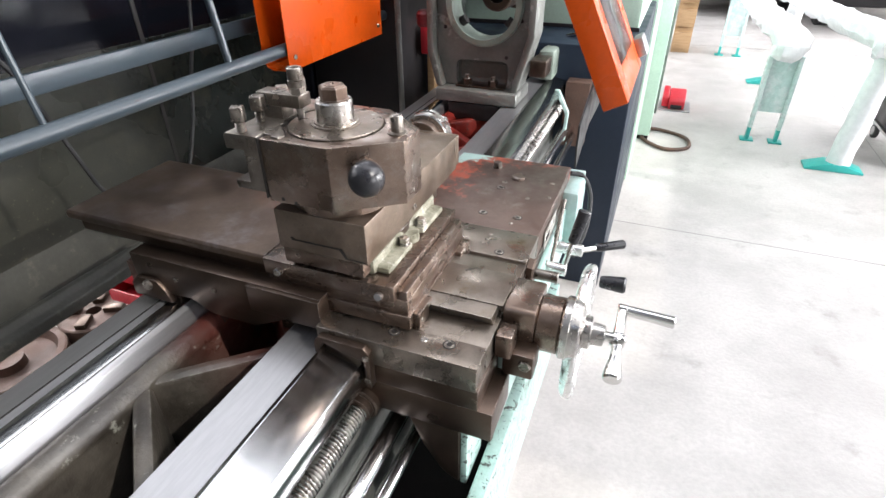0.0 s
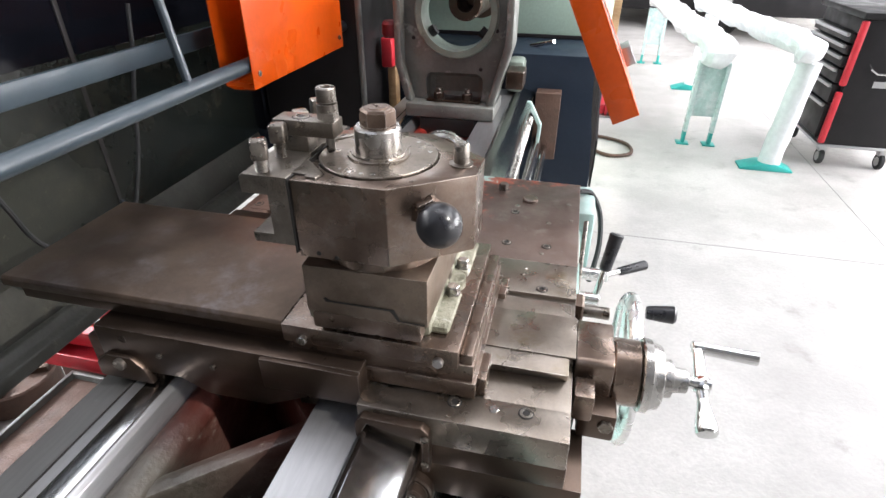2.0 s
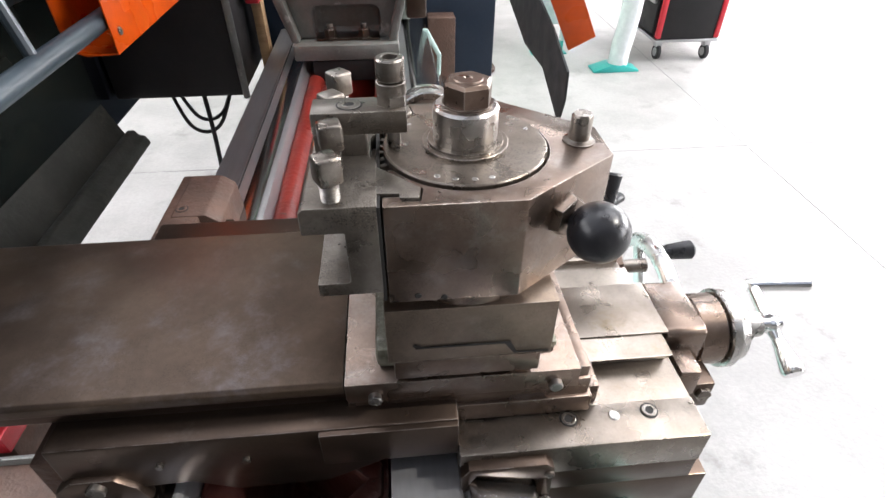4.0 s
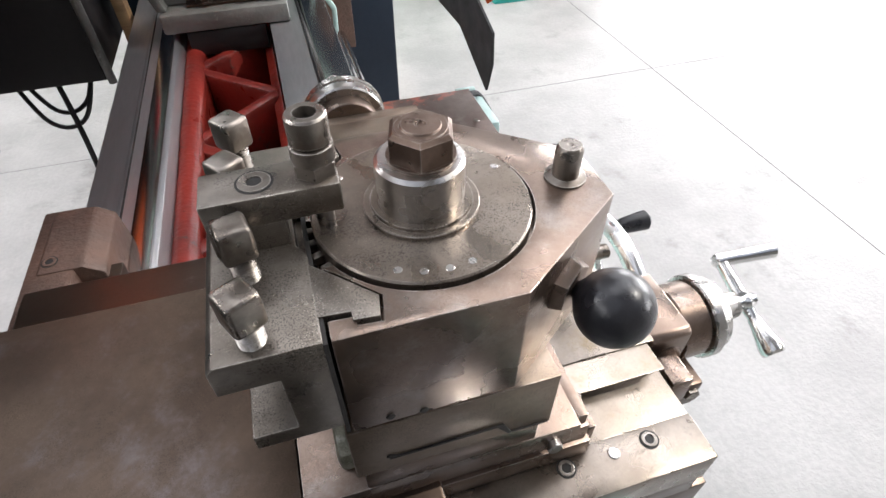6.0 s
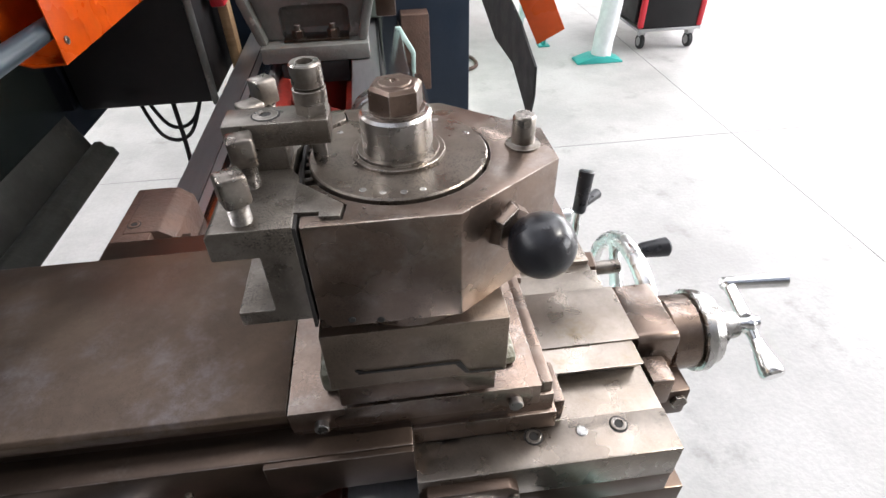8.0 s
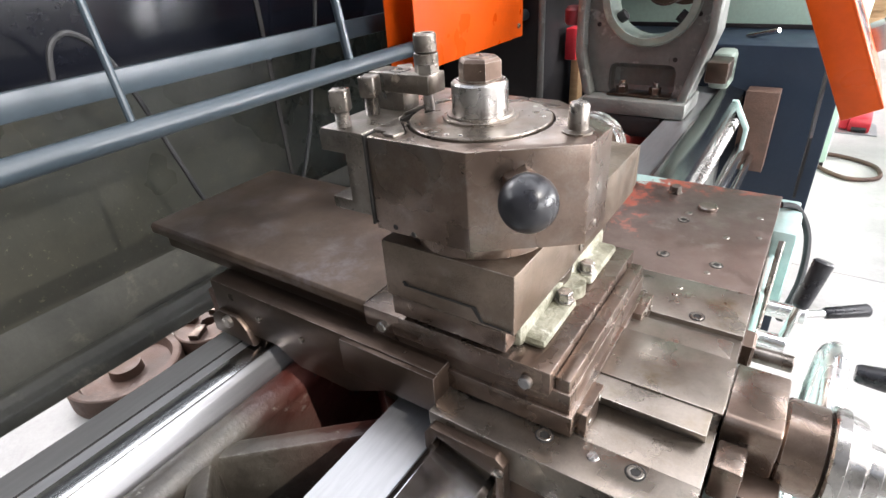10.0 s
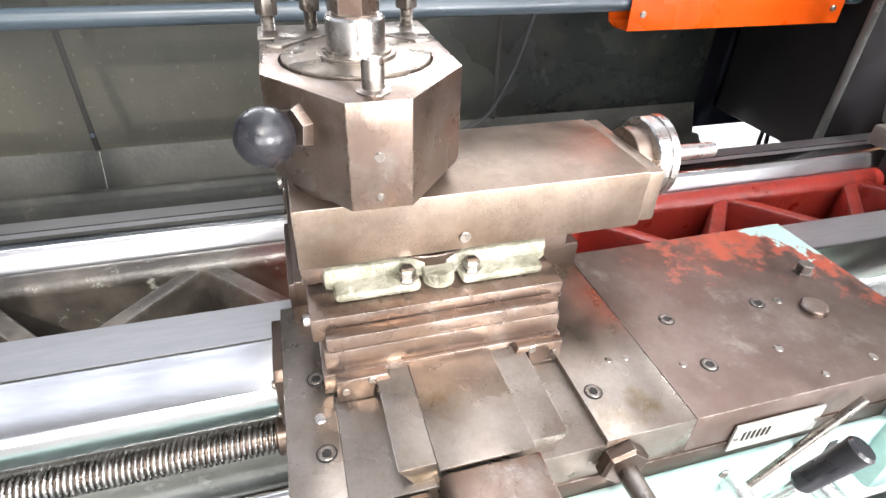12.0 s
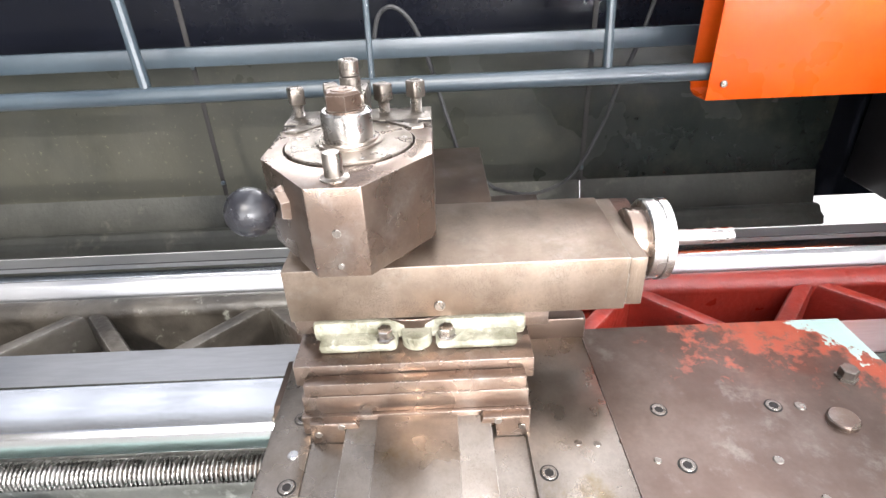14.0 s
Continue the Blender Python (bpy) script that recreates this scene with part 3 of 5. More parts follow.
# ---- carriage ----
def carriage():
    t = thing("carriage", (-0.4, 0.88, 0.9), "brown oily steel lathe carriage with flat wings", "carriage")
    # wing beside the chuck side, in two plates
    part("wing_plate", box(bm(), -0.412, -0.143, 0.8965, 1.235, 0.925, 0.975, 0.0015), WING, t, "brown plate with rubbed red and green paint")
    part("middle_plate", box(bm(), -0.412, -0.143, 0.803, 0.896, 0.925, 0.975, 0.001), WAYS, t)
    part("tail_plate", box(bm(), -0.396, -0.143, 0.53, 0.576, 0.925, 0.971, 0.0015), WAYS, t)
    part("way_bed", box(bm(), -0.50, -0.143, 0.576, 0.803, 0.90, 0.969, 0.001), WAYS, t)
    part("cross_way", prism(bm(), [(0.629, 0.969), (0.616, 0.991), (0.766, 0.991), (0.753, 0.969)], "x", -0.80, -0.150, 0.0008), WAYS, t)
    part("way_cover", box(bm(), -0.26, -0.142, 0.648, 0.732, 0.9905, 0.9935, 0.001), WAYS, t, "oil-stained thin cover plate")
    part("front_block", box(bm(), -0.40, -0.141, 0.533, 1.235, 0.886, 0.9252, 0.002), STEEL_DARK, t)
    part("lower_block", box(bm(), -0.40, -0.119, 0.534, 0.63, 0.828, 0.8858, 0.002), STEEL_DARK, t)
    part("bridge", prism(bm(), [(-0.775, 0.932), (-0.775, 1.006), (-0.395, 1.006), (-0.395, 0.945), (-0.47, 0.945), (-0.50, 0.93), (-0.53, 0.915), (-0.62, 0.915), (-0.66, 0.935)], "y", 0.548, 0.90, 0.004), STEEL_DARK, t)
    part("bridge_step", box(bm(), -0.528, -0.396, 0.543, 0.60, 0.955, 1.003, 0.002), STEEL_DARK, t)
    part("rear_wing", box(bm(), -0.795, -0.70, 0.56, 0.98, 0.905, 0.955, 0.004), STEEL_DARK, t)
    part("rear_gib", box(bm(), -0.80, -0.745, 0.555, 1.08, 0.915, 0.978, 0.003), RUST, t)
    part("clamp_block", prism(bm(), [(-0.795, 0.90), (-0.795, 0.968), (-0.785, 0.98), (-0.735, 0.98), (-0.715, 0.965), (-0.712, 0.917), (-0.73, 0.90)], "y", 0.955, 1.075, 0.003), RUST, t, "rust-brown clamp block")
    part("clamp_block", prism(bm(), [(-0.815, 0.88), (-0.815, 0.955), (-0.735, 0.955), (-0.715, 0.93), (-0.715, 0.918), (-0.73, 0.88)], "y", 0.80, 0.955, 0.003), STEEL_DARK, t)
    for x, y, z in ((-0.774, 0.975, 0.98), (-0.775, 0.935, 0.955)):
        socket_screw(t, x, y, z, 0.008, RUST)
    for x, y in ((-0.281, 0.561), (-0.195, 0.563)):
        socket_screw(t, x, y, 0.9712)
    part("pin", cyl(bm(), (-0.233, 0.561, 0.967), (-0.233, 0.561, 0.9722), 0.006, seg=20), TURNED, t)
    for x, y in ((-0.269, 0.949), (-0.198, 0.951), (-0.196, 0.817), (-0.268, 1.072)):
        socket_screw(t, x, y, 0.9752)
    for x, y, r in ((-0.23, 0.853, 0.004), (-0.228, 0.872, 0.004), (-0.2, 1.04, 0.005), (-0.266, 1.10, 0.006), (-0.205, 0.925, 0.004), (-0.165, 1.13, 0.005), (-0.158, 1.06, 0.004)):
        part("pin", cyl(bm(), (x, y, 0.97), (x, y, 0.9762), r, seg=16), BOLT, t)
    part("oil_plug", rev(bm(), (-0.243, 1.13, 0.975), (0, 0, 1), [(0, 0.0155), (0.005, 0.0155), (0.0065, 0.014), (0.0065, 0)], 28), STEEL_BROWN, t, "round brown oil plug")
    part("bolt", rev(bm(), (-0.305, 1.175, 0.975), (0, 0, 1), [(0, 0.012), (0.003, 0.012), (0.0031, 0.010), (0.013, 0.010), (0.014, 0.009), (0.014, 0)], 6), BOLT, t)
    # wipers on the ways
    w = prism(bm(), [(-0.396, 0.885), (-0.396, 0.950), (-0.388, 0.962), (-0.312, 0.962), (-0.303, 0.953), (-0.303, 0.885), (-0.312, 0.885), (-0.312, 0.935), (-0.38, 0.952), (-0.386, 0.94)], "y", 0.519, 0.535, 0.0015)
    wi = part("wiper", w, STEEL_DARK, t)
    for z in (0.945, 0.90):
        part("screw", cyl(bm(), (-0.308, 0.516, z), (-0.308, 0.522, z), 0.005, seg=16), BOLT, wi)
    rw = part("wiper", prism(bm(), [(-0.785, 0.919), (-0.785, 0.945), (-0.765, 0.962), (-0.725, 0.962), (-0.708, 0.945), (-0.70, 0.919)], "y", 0.541, 0.556, 0.004), STEEL_DARK, t)
    part("screw", cyl(bm(), (-0.742, 0.535, 0.951), (-0.742, 0.543, 0.951), 0.009, seg=20), BOLT, rw)
    for x, z in ((-0.60, 0.97), (-0.68, 0.972)):
        part("screw", cyl(bm(), (x, 0.544, z), (x, 0.552, z), 0.004, seg=14), BOLT, t)
    # leadscrew nut collar
    part("collar", rev(bm(), (-0.330, 0.535, 0.836), (0, -1, 0), [(0, 0.030), (0.012, 0.030), (0.014, 0.028), (0.014, 0.024), (0.026, 0.024), (0.028, 0.021)], 28), STEEL_DARK, t)
    return t


carriage()


def apron():
    t = thing("apron", (-0.15, 0.9, 0.7), "pale mint painted lathe apron under the carriage", "apron")
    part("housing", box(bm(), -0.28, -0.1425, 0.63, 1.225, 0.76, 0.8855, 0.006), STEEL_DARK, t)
    part("leg", prism(bm(), [(-0.262, 0.8275), (-0.235, 0.76), (-0.20, 0.705), (-0.172, 0.69), (-0.172, 0.8275)], "y", 0.545, 0.629, 0.003), STEEL_DARK, t)
    part("leg_plate", box(bm(), -0.1715, -0.160, 0.549, 0.629, 0.685, 0.8275, 0.002), CHIPPED, t, "chipped mint side plate")
    part("front_plate", box(bm(), -0.1415, -0.132, 0.635, 1.215, 0.755, 0.902, 0.003), MINT, t)
    part("side_box", box(bm(), -0.150, -0.106, 1.16, 1.275, 0.80, 0.945, 0.010), MINT, t)
    part("side_lid", box(bm(), -0.152, -0.112, 1.278, 1.292, 0.82, 0.948, 0.004), MINT, t)
    plate = part("name_plate", box(bm(), -0.1412, -0.1385, 0.947, 1.055, 0.913, 0.951, 0.0006), PLATE, t, "small stamped metal plate")
    for k in range(6):
        part("stamped_bar", box(bm(), -0.1386, -0.1380, 0.958 + k * 0.006, 0.961 + k * 0.006, 0.927, 0.940, 0), DARK_INSET, plate)
    for y in (0.951, 1.051):
        part("rivet", cyl(bm(), (-0.139, y, 0.932), (-0.1375, y, 0.932), 0.003, seg=12), BOLT, plate)
    boss = part("selector_boss", rev(bm(), (-0.142, 0.82, 0.947), (1, 0, 0), [(0, 0.024), (0.010, 0.024), (0.013, 0.021), (0.013, 0)], 6, 0.3), STEEL_DARK, t)
    part("shaft", cyl(bm(), (-0.130, 0.822, 0.942), (-0.088, 0.822, 0.942), 0.010, seg=24), BOLT, boss)
    part("rod", cyl(bm(), (-0.130, 0.985, 0.84), (-0.128, 1.085, 0.965), 0.0045, seg=16), BOLT, t)
    part("slot", box(bm(), -0.1325, -0.1312, 1.085, 1.097, 0.83, 0.89, 0.0), DARK_INSET, t)
    for y in (0.70, 0.95, 1.19):
        part("cap_screw", cyl(bm(), (-0.133, y, 0.885), (-0.1295, y, 0.885), 0.006, seg=18), BOLT, t)
    return t


apron()


def drip_pan():
    t = thing("drip_pan", (-0.24, 0, 0.5), "long oily chip pan with a chipped mint front lip", "pan")
    part("tray", box(bm(), -0.3515, -0.149, -3.0, 1.15, 0.50, 0.515, 0.002), CHARCOAL, t)
    part("front_lip", box(bm(), -0.1485, -0.122, -3.0, 1.15, 0.45, 0.700, 0.003), CHIPPED, t, "mint lip with paint chipped off its edge")
    for y in (-2.6, 1.05):
        part("bracket", box(bm(), -0.3515, -0.149, y, y + 0.05, 0.30, 0.499, 0.003), CAST, t)
    return t


drip_pan()


# ---- cross slide ----
def cross_slide():
    t = thing("cross_slide", (-0.6, 0.69, 1.0), "long flat oily steel cross slide with stained top", "cross slide")
    part("table", prism(bm(), [(0.572, 1.030), (0.566, 1.034), (0.566, 1.044), (0.570, 1.048), (0.806, 1.048), (0.806, 1.030)], "x", -0.925, -0.501, 0.001), STEEL_TABLE, t)
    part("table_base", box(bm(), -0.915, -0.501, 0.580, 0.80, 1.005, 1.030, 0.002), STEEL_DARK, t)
    part("block", box(bm(), -0.500, -0.279, 0.5635, 0.8135, 1.022, 1.048, 0.0012), STEEL_BROWN, t)
    part("skirt", box(bm(), -0.500, -0.262, 0.572, 0.806, 0.998, 1.0215, 0.001), STEEL_BROWN, t)
    part("front_step", box(bm(), -0.2785, -0.264, 0.575, 0.804, 1.0, 1.036, 0.0015), STEEL_BROWN, t)
    part("skirt_rim", box(bm(), -0.500, -0.258, 0.5685, 0.8085, 0.973, 0.9975, 0.001), STEEL_BROWN, t)
    for x in (-0.473, -0.302):
        part("gib_screw", cyl(bm(), (x, 0.557, 1.030), (x, 0.566, 1.030), 0.0065, seg=20), TURNED, t)
    for y0, s in ((0.579, 1), (0.806, -1)):
        w = part("wiper", prism(bm(), [(y0, 0.970), (y0, 0.998), (y0 + s * 0.048, 0.998), (y0 + s * 0.051, 0.990), (y0 + s * 0.036, 0.990), (y0 + s * 0.034, 0.970)], "x", -0.2582, -0.2470, 0.0012), STEEL_BROWN, t)
        part("screw", cyl(bm(), (-0.2475, y0 + s * 0.033, 0.9935), (-0.2455, y0 + s * 0.033, 0.9935), 0.004, seg=16), BOLT, w)
        part("screw", cyl(bm(), (-0.2475, y0 + s * 0.008, 0.984), (-0.2455, y0 + s * 0.008, 0.984), 0.004, seg=16), BOLT, w)
    part("slot", box(bm(), -0.2787, -0.2635, 0.58, 0.60, 1.012, 1.019, 0), DARK_INSET, t)
    return t


cross_slide()


# ---- top slide ----
def top_slide():
    t = thing("top_slide", (-0.385, 0.7, 1.05), "brown steel top slide on a bolted sludge-caked base", "top slide")
    for y0, y1 in ((0.588, 0.672), (0.712, 0.799)):
        part("base_flange", box(bm(), -0.47, -0.2955, y0, y1, 1.048, 1.060, 0.006), SLUDGE, t, "base flange caked with pale sludge")
    part("base", box(bm(), -0.47, -0.316, 0.580, 0.81, 1.0485, 1.074, 0.006), SLUDGE, t)
    part("boss", cyl(bm(), (-0.312, 0.692, 1.0485), (-0.312, 0.692, 1.064), 0.016, seg=28), SLUDGE, t)
    part("lower_slide", box(bm(), -0.453, -0.322, 0.5605, 0.835, 1.056, 1.0792, 0.0015), STEEL_BROWN, t)
    part("swivel", cyl(bm(), (-0.385, 0.69, 1.05), (-0.385, 0.69, 1.075), 0.070, seg=48), STEEL_DARK, t)
    part("body", box(bm(), -0.458, -0.3135, 0.560, 0.912, 1.0795, 1.1425, 0.0015), TOP_STEEL, t)
    part("end_cap", box(bm(), -0.458, -0.3150, 0.9122, 0.930, 1.083, 1.1405, 0.002), TOP_STEEL, t)
    # Thin black strips on the end face paint the shade of the dovetail gap.
    part("dovetail_gap_shade", prism(bm(), [(-0.434, 1.0985), (-0.434, 1.0970), (-0.3565, 1.0965), (-0.3475, 1.0835), (-0.3165, 1.0830), (-0.3165, 1.0838), (-0.3450, 1.0845), (-0.3520, 1.0985)], "y", 0.5586, 0.5602, 0), DARK_INSET, t)
    part("dovetail_gap_shade", prism(bm(), [(-0.436, 1.1005), (-0.430, 1.0965), (-0.428, 1.0985), (-0.434, 1.102)], "y", 0.5586, 0.5602, 0), DARK_INSET, t)
    for y in (0.659, 0.724):
        part("bolt", rev(bm(), (-0.306, y, 1.060), (0, 0, 1), [(0, 0.0105), (0.002, 0.0105), (0.0021, 0.0085), (0.011, 0.0085), (0.012, 0.0075), (0.012, 0)], 6, 0.3), TURNED, t)
    part("set_screw", cyl(bm(), (-0.314, 0.718, 1.094), (-0.3115, 0.718, 1.094), 0.006, seg=20), BOLT, t)
    # graduated collar and crank
    c = (-0.393, 0.93, 1.118)
    part("screw_housing", cyl(bm(), c, (c[0], 0.955, c[2]), 0.036, seg=40), STEEL_BROWN, t)
    d = part("dial", rev(bm(), (c[0], 0.948, c[2]), (0, 1, 0), [(0, 0.044), (0.002, 0.046), (0.016, 0.046), (0.0165, 0.0475), (0.025, 0.0475), (0.026, 0.046), (0.026, 0.012)], 56), TURNED, t, "silver graduated dial")
    part("spindle", cyl(bm(), (c[0], 0.97, c[2]), (c[0], 1.055, c[2]), 0.009, seg=24), TURNED, d)
    return t


top_slide()


# ---- tool post ----
def tool_post():
    t = thing("tool_post", (-0.386, 0.634, 1.143), "brown steel quick-change tool post with a big clamping nut", "tool post")
    oct_ = [(-0.273, 0.609), (-0.273, 0.658), (-0.346, 0.718), (-0.452, 0.718), (-0.452, 0.552), (-0.352, 0.552)]
    b = part("body", prism(bm(), oct_, "z", 1.160, 1.2485, 0.001), STEEL_BROWN, t)
    part("collar_ring", cyl(bm(), (-0.386, 0.634, 1.1426), (-0.386, 0.634, 1.162), 0.073, seg=64), STEEL_BROWN, t)
    def groove(s):
        return prism(bm(), [(-0.459, 0.634 + s * 0.0695), (-0.4385, 0.634 + s * 0.0705), (-0.4385, 0.634 + s * 0.076), (-0.4255, 0.634 + s * 0.077), (-0.423, 0.634 + s * 0.061), (-0.443, 0.634 + s * 0.040), (-0.459, 0.634 + s * 0.027)], "z", 1.238, 1.262, 0)
    cut(b, rev(bm(), (-0.386, 0.634, 1.239), (0, 0, 1), [(0, 0.0668), (0.03, 0.0668)], 72), groove(-1), groove(1), box(bm(), -0.459, -0.436, 0.600, 0.668, 1.2385, 1.262, 0))
    part("disc", rev(bm(), (-0.386, 0.634, 1.2385), (0, 0, 1), [(0, 0.0645), (0.0117, 0.0645), (0.0127, 0.0635), (0.0127, 0)], 72), DISC, t, "round top disc")
    part("washer", rev(bm(), (-0.386, 0.634, 1.2512), (0, 0, 1), [(0, 0.034), (0.0022, 0.034), (0.0026, 0.0335), (0.0026, 0.030), (0.0045, 0.0295), (0.0045, 0)], 48), DISC, t)
    for a in (-118, -104, -90, -77, 20, 55, 95, 140):
        part("index_mark", cyl(bm(), (-0.386 + 0.056 * math.cos(radians(a)), 0.634 + 0.056 * math.sin(radians(a)), 1.2508), (-0.386 + 0.056 * math.cos(radians(a)), 0.634 + 0.056 * math.sin(radians(a)), 1.2515), 0.0024, seg=14, e=0.0002), TURNED, t)
    part("bushing", rev(bm(), (-0.386, 0.634, 1.2555), (0, 0, 1), [(0, 0.0252), (0.026, 0.0252), (0.028, 0.0232), (0.028, 0)], 56), TURNED, t, "bright turned bushing")
    part("washer", rev(bm(), (-0.385, 0.634, 1.2834), (0, 0, 1), [(0, 0.0195), (0.002, 0.0195), (0.002, 0)], 40), NUT_RUST, t)
    part("nut", rev(bm(), (-0.385, 0.633, 1.2850), (0, 0, 1), [(0, 0.0185), (0.0005, 0.0192), (0.0150, 0.0192), (0.0174, 0.0168), (0.0174, 0)], 6, 0.25), NUT_RUST, t, "rusty brown hexagon nut", 18)
    part("nut_face", rev(bm(), (-0.385, 0.633, 1.3020), (0, 0, 1), [(0, 0.0148), (0.0007, 0.0142), (0.0007, 0.0112), (0.0017, 0.0105), (0.0017, 0.0032), (0.0006, 0.0026), (0.0006, 0)], 32), NUT_RUST, t, "", 18)
    part("pin", rev(bm(), (-0.294, 0.633, 1.248), (0, 0, 1), [(0, 0.013), (0.002, 0.013), (0.003, 0.0095), (0.0035, 0.0085), (0.022, 0.0085), (0.0245, 0.007), (0.0245, 0.002), (0.023, 0)], 28, 0.2), BOLT, t, "short round pin")
    for z, r in ((1.205, 0.0042), (1.171, 0.0032)):
        part("set_screw", cyl(bm(), (-0.2745, 0.632, z), (-0.2722, 0.632, z), r, seg=18), BOLT, t)
    for x, z in ((-0.43, 1.166), (-0.41, 1.163)):
        part("set_screw", cyl(bm(), (x, 0.5535, z), (x, 0.5512, z), 0.0028, seg=14), DARK_INSET, t)
    # clamping lever: hexagon boss on the slanted face and a ball
    n = Vector((0.0565, -0.0785, 0)).normalized()
    p = Vector((-0.3185, 0.5795, 1.2175))
    part("lever_boss", rev(bm(), p - n * 0.004, n, [(0, 0.0185), (0.008, 0.0185), (0.0145, 0.016), (0.0145, 0)], 6, 0.35), STEEL_BROWN, t)
    part("ball_knob", rev(bm(), p + n * 0.007, n, [(0, 0.0)] + [(0.0275 - 0.0228 * math.cos(a), 0.0228 * math.sin(a)) for a in [math.pi * k / 24 for k in range(3, 24)]] + [(0.0503, 0)], 48), BLACK, t, "black bakelite ball knob")
    return t


tool_post()


def square_bolt(parent, x, y, z0, z1, turn):
    m = Matrix.Translation((x, y, 0)) @ Matrix.Rotation(turn, 4, "Z")
    head = box(bm(), -0.0084, 0.0084, -0.0084, 0.0084, z1 - 0.020, z1, 0.0024, m)
    s = part("clamp_bolt", head, BOLT, parent, "square-headed clamp bolt", 50)
    b = cyl(bm(), (x, y, z0), (x, y, z1 - 0.017), 0.0056, seg=16)
    k = z0
    while k < z1 - 0.019:
        rev(b, (x, y, k), (0, 0, 1), [(0, 0.0056), (0.0008, 0.0068), (0.0016, 0.0056)], 16)
        k += 0.0017
    part("shank", b, BOLT, s)
    return s


def tool_holder():
    t = thing("tool_holder", (-0.48, 0.634, 1.17), "gray steel tool holder with square-headed clamp bolts, no tool", "tool holder")
    body = part("body", prism(bm(), [(-0.508, 1.229), (-0.508, 1.247), (-0.5045, 1.2505), (-0.4555, 1.2505), (-0.4555, 1.172), (-0.503, 1.172), (-0.503, 1.184), (-0.479, 1.184), (-0.479, 1.229)], "y", 0.551, 0.717, 0.001), HOLDER, t)
    cut(body, prism(bm(), [(-0.450, 0.598), (-0.4605, 0.619), (-0.4605, 0.649), (-0.450, 0.670)], "z", 1.239, 1.262, 0))
    for s in (-1, 1):
        part("tongue", prism(bm(), [(-0.4562, 0.634 + s * 0.0675), (-0.440, 0.634 + s * 0.0685), (-0.440, 0.634 + s * 0.074), (-0.427, 0.634 + s * 0.075), (-0.4248, 0.634 + s * 0.062), (-0.4445, 0.634 + s * 0.042), (-0.4562, 0.634 + s * 0.0305)], "z", 1.2382, 1.2505, 0.0005), HOLDER, t)
    for k in range(7):
        a = math.radians(152 + 9 * k)
        p = Vector((-0.386 + 0.0675 * math.cos(a), 0.634 + 0.0675 * math.sin(a), 1.2392))
        part("tooth", box(bm(), -0.003, 0.003, -0.0022, 0.0022, 0, 0.006, 0.0006, Matrix.Translation(p) @ Matrix.Rotation(a, 4, "Z")), BOLT, t)
    # Black strip for the shade between holder and post.
    part("gap", box(bm(), -0.4558, -0.4535, 0.5508, 0.7175, 1.164, 1.2492, 0), DARK_INSET, t)
    square_bolt(t, -0.486, 0.562, 1.24, 1.284, 0.5)
    square_bolt(t, -0.486, 0.603, 1.24, 1.287, 0.25)
    square_bolt(t, -0.485, 0.700, 1.24, 1.287, 0.7)
    square_bolt(t, -0.489, 0.662, 1.24, 1.284, 0.7)
    bar = part("stop_bar", box(bm(), -0.501, -0.431, 0.6195, 0.6475, 1.268, 1.286, 0.0016), HOLDER, t)
    part("stop_block", box(bm(), -0.501, -0.462, 0.621, 0.646, 1.2506, 1.268, 0.001), HOLDER, t)
    part("bar_screw", rev(bm(), (-0.473, 0.633, 1.286), (0, 0, 1), [(-0.002, 0.0085), (0.0006, 0.0085), (0.0008, 0.004), (-0.001, 0.0035), (-0.001, 0)], 24), BOLT, bar)
    part("screw_rim", rev(bm(), (-0.473, 0.633, 1.2855), (0, 0, 1), [(0, 0.0098), (0.0007, 0.0098), (0.0008, 0.0084)], 28), DARK_INSET, bar)
    part("adjuster_nut", rev(bm(), (-0.4415, 0.6335, 1.286), (0, 0, 1), [(0, 0.0115), (0.008, 0.0115), (0.0085, 0.0105)], 6, 0.4), BOLT, bar)
    part("lock_ring", rev(bm(), (-0.4415, 0.6335, 1.2945), (0, 0, 1), [(0, 0.0112), (0.0085, 0.0112), (0.0092, 0.010)], 32), BOLT, bar)
    part("adjuster_head", rev(bm(), (-0.4415, 0.6335, 1.304), (0, 0, 1), [(0, 0.0085), (0.001, 0.0105), (0.015, 0.0105), (0.0162, 0.0095), (0.0162, 0.0058), (0.010, 0.0055), (0.010, 0)], 32), BOLT, bar)
    part("adjuster_socket", rev(bm(), (-0.4415, 0.6335, 1.3135), (0, 0, 1), [(0, 0.0054), (0.0010, 0.0054), (0.0010, 0)], 6), DARK_INSET, bar)
    part("adjuster_screw", cyl(bm(), (-0.4415, 0.6335, 1.2506), (-0.4415, 0.6335, 1.27), 0.0052, seg=18), TURNED, bar)
    return t


tool_holder()


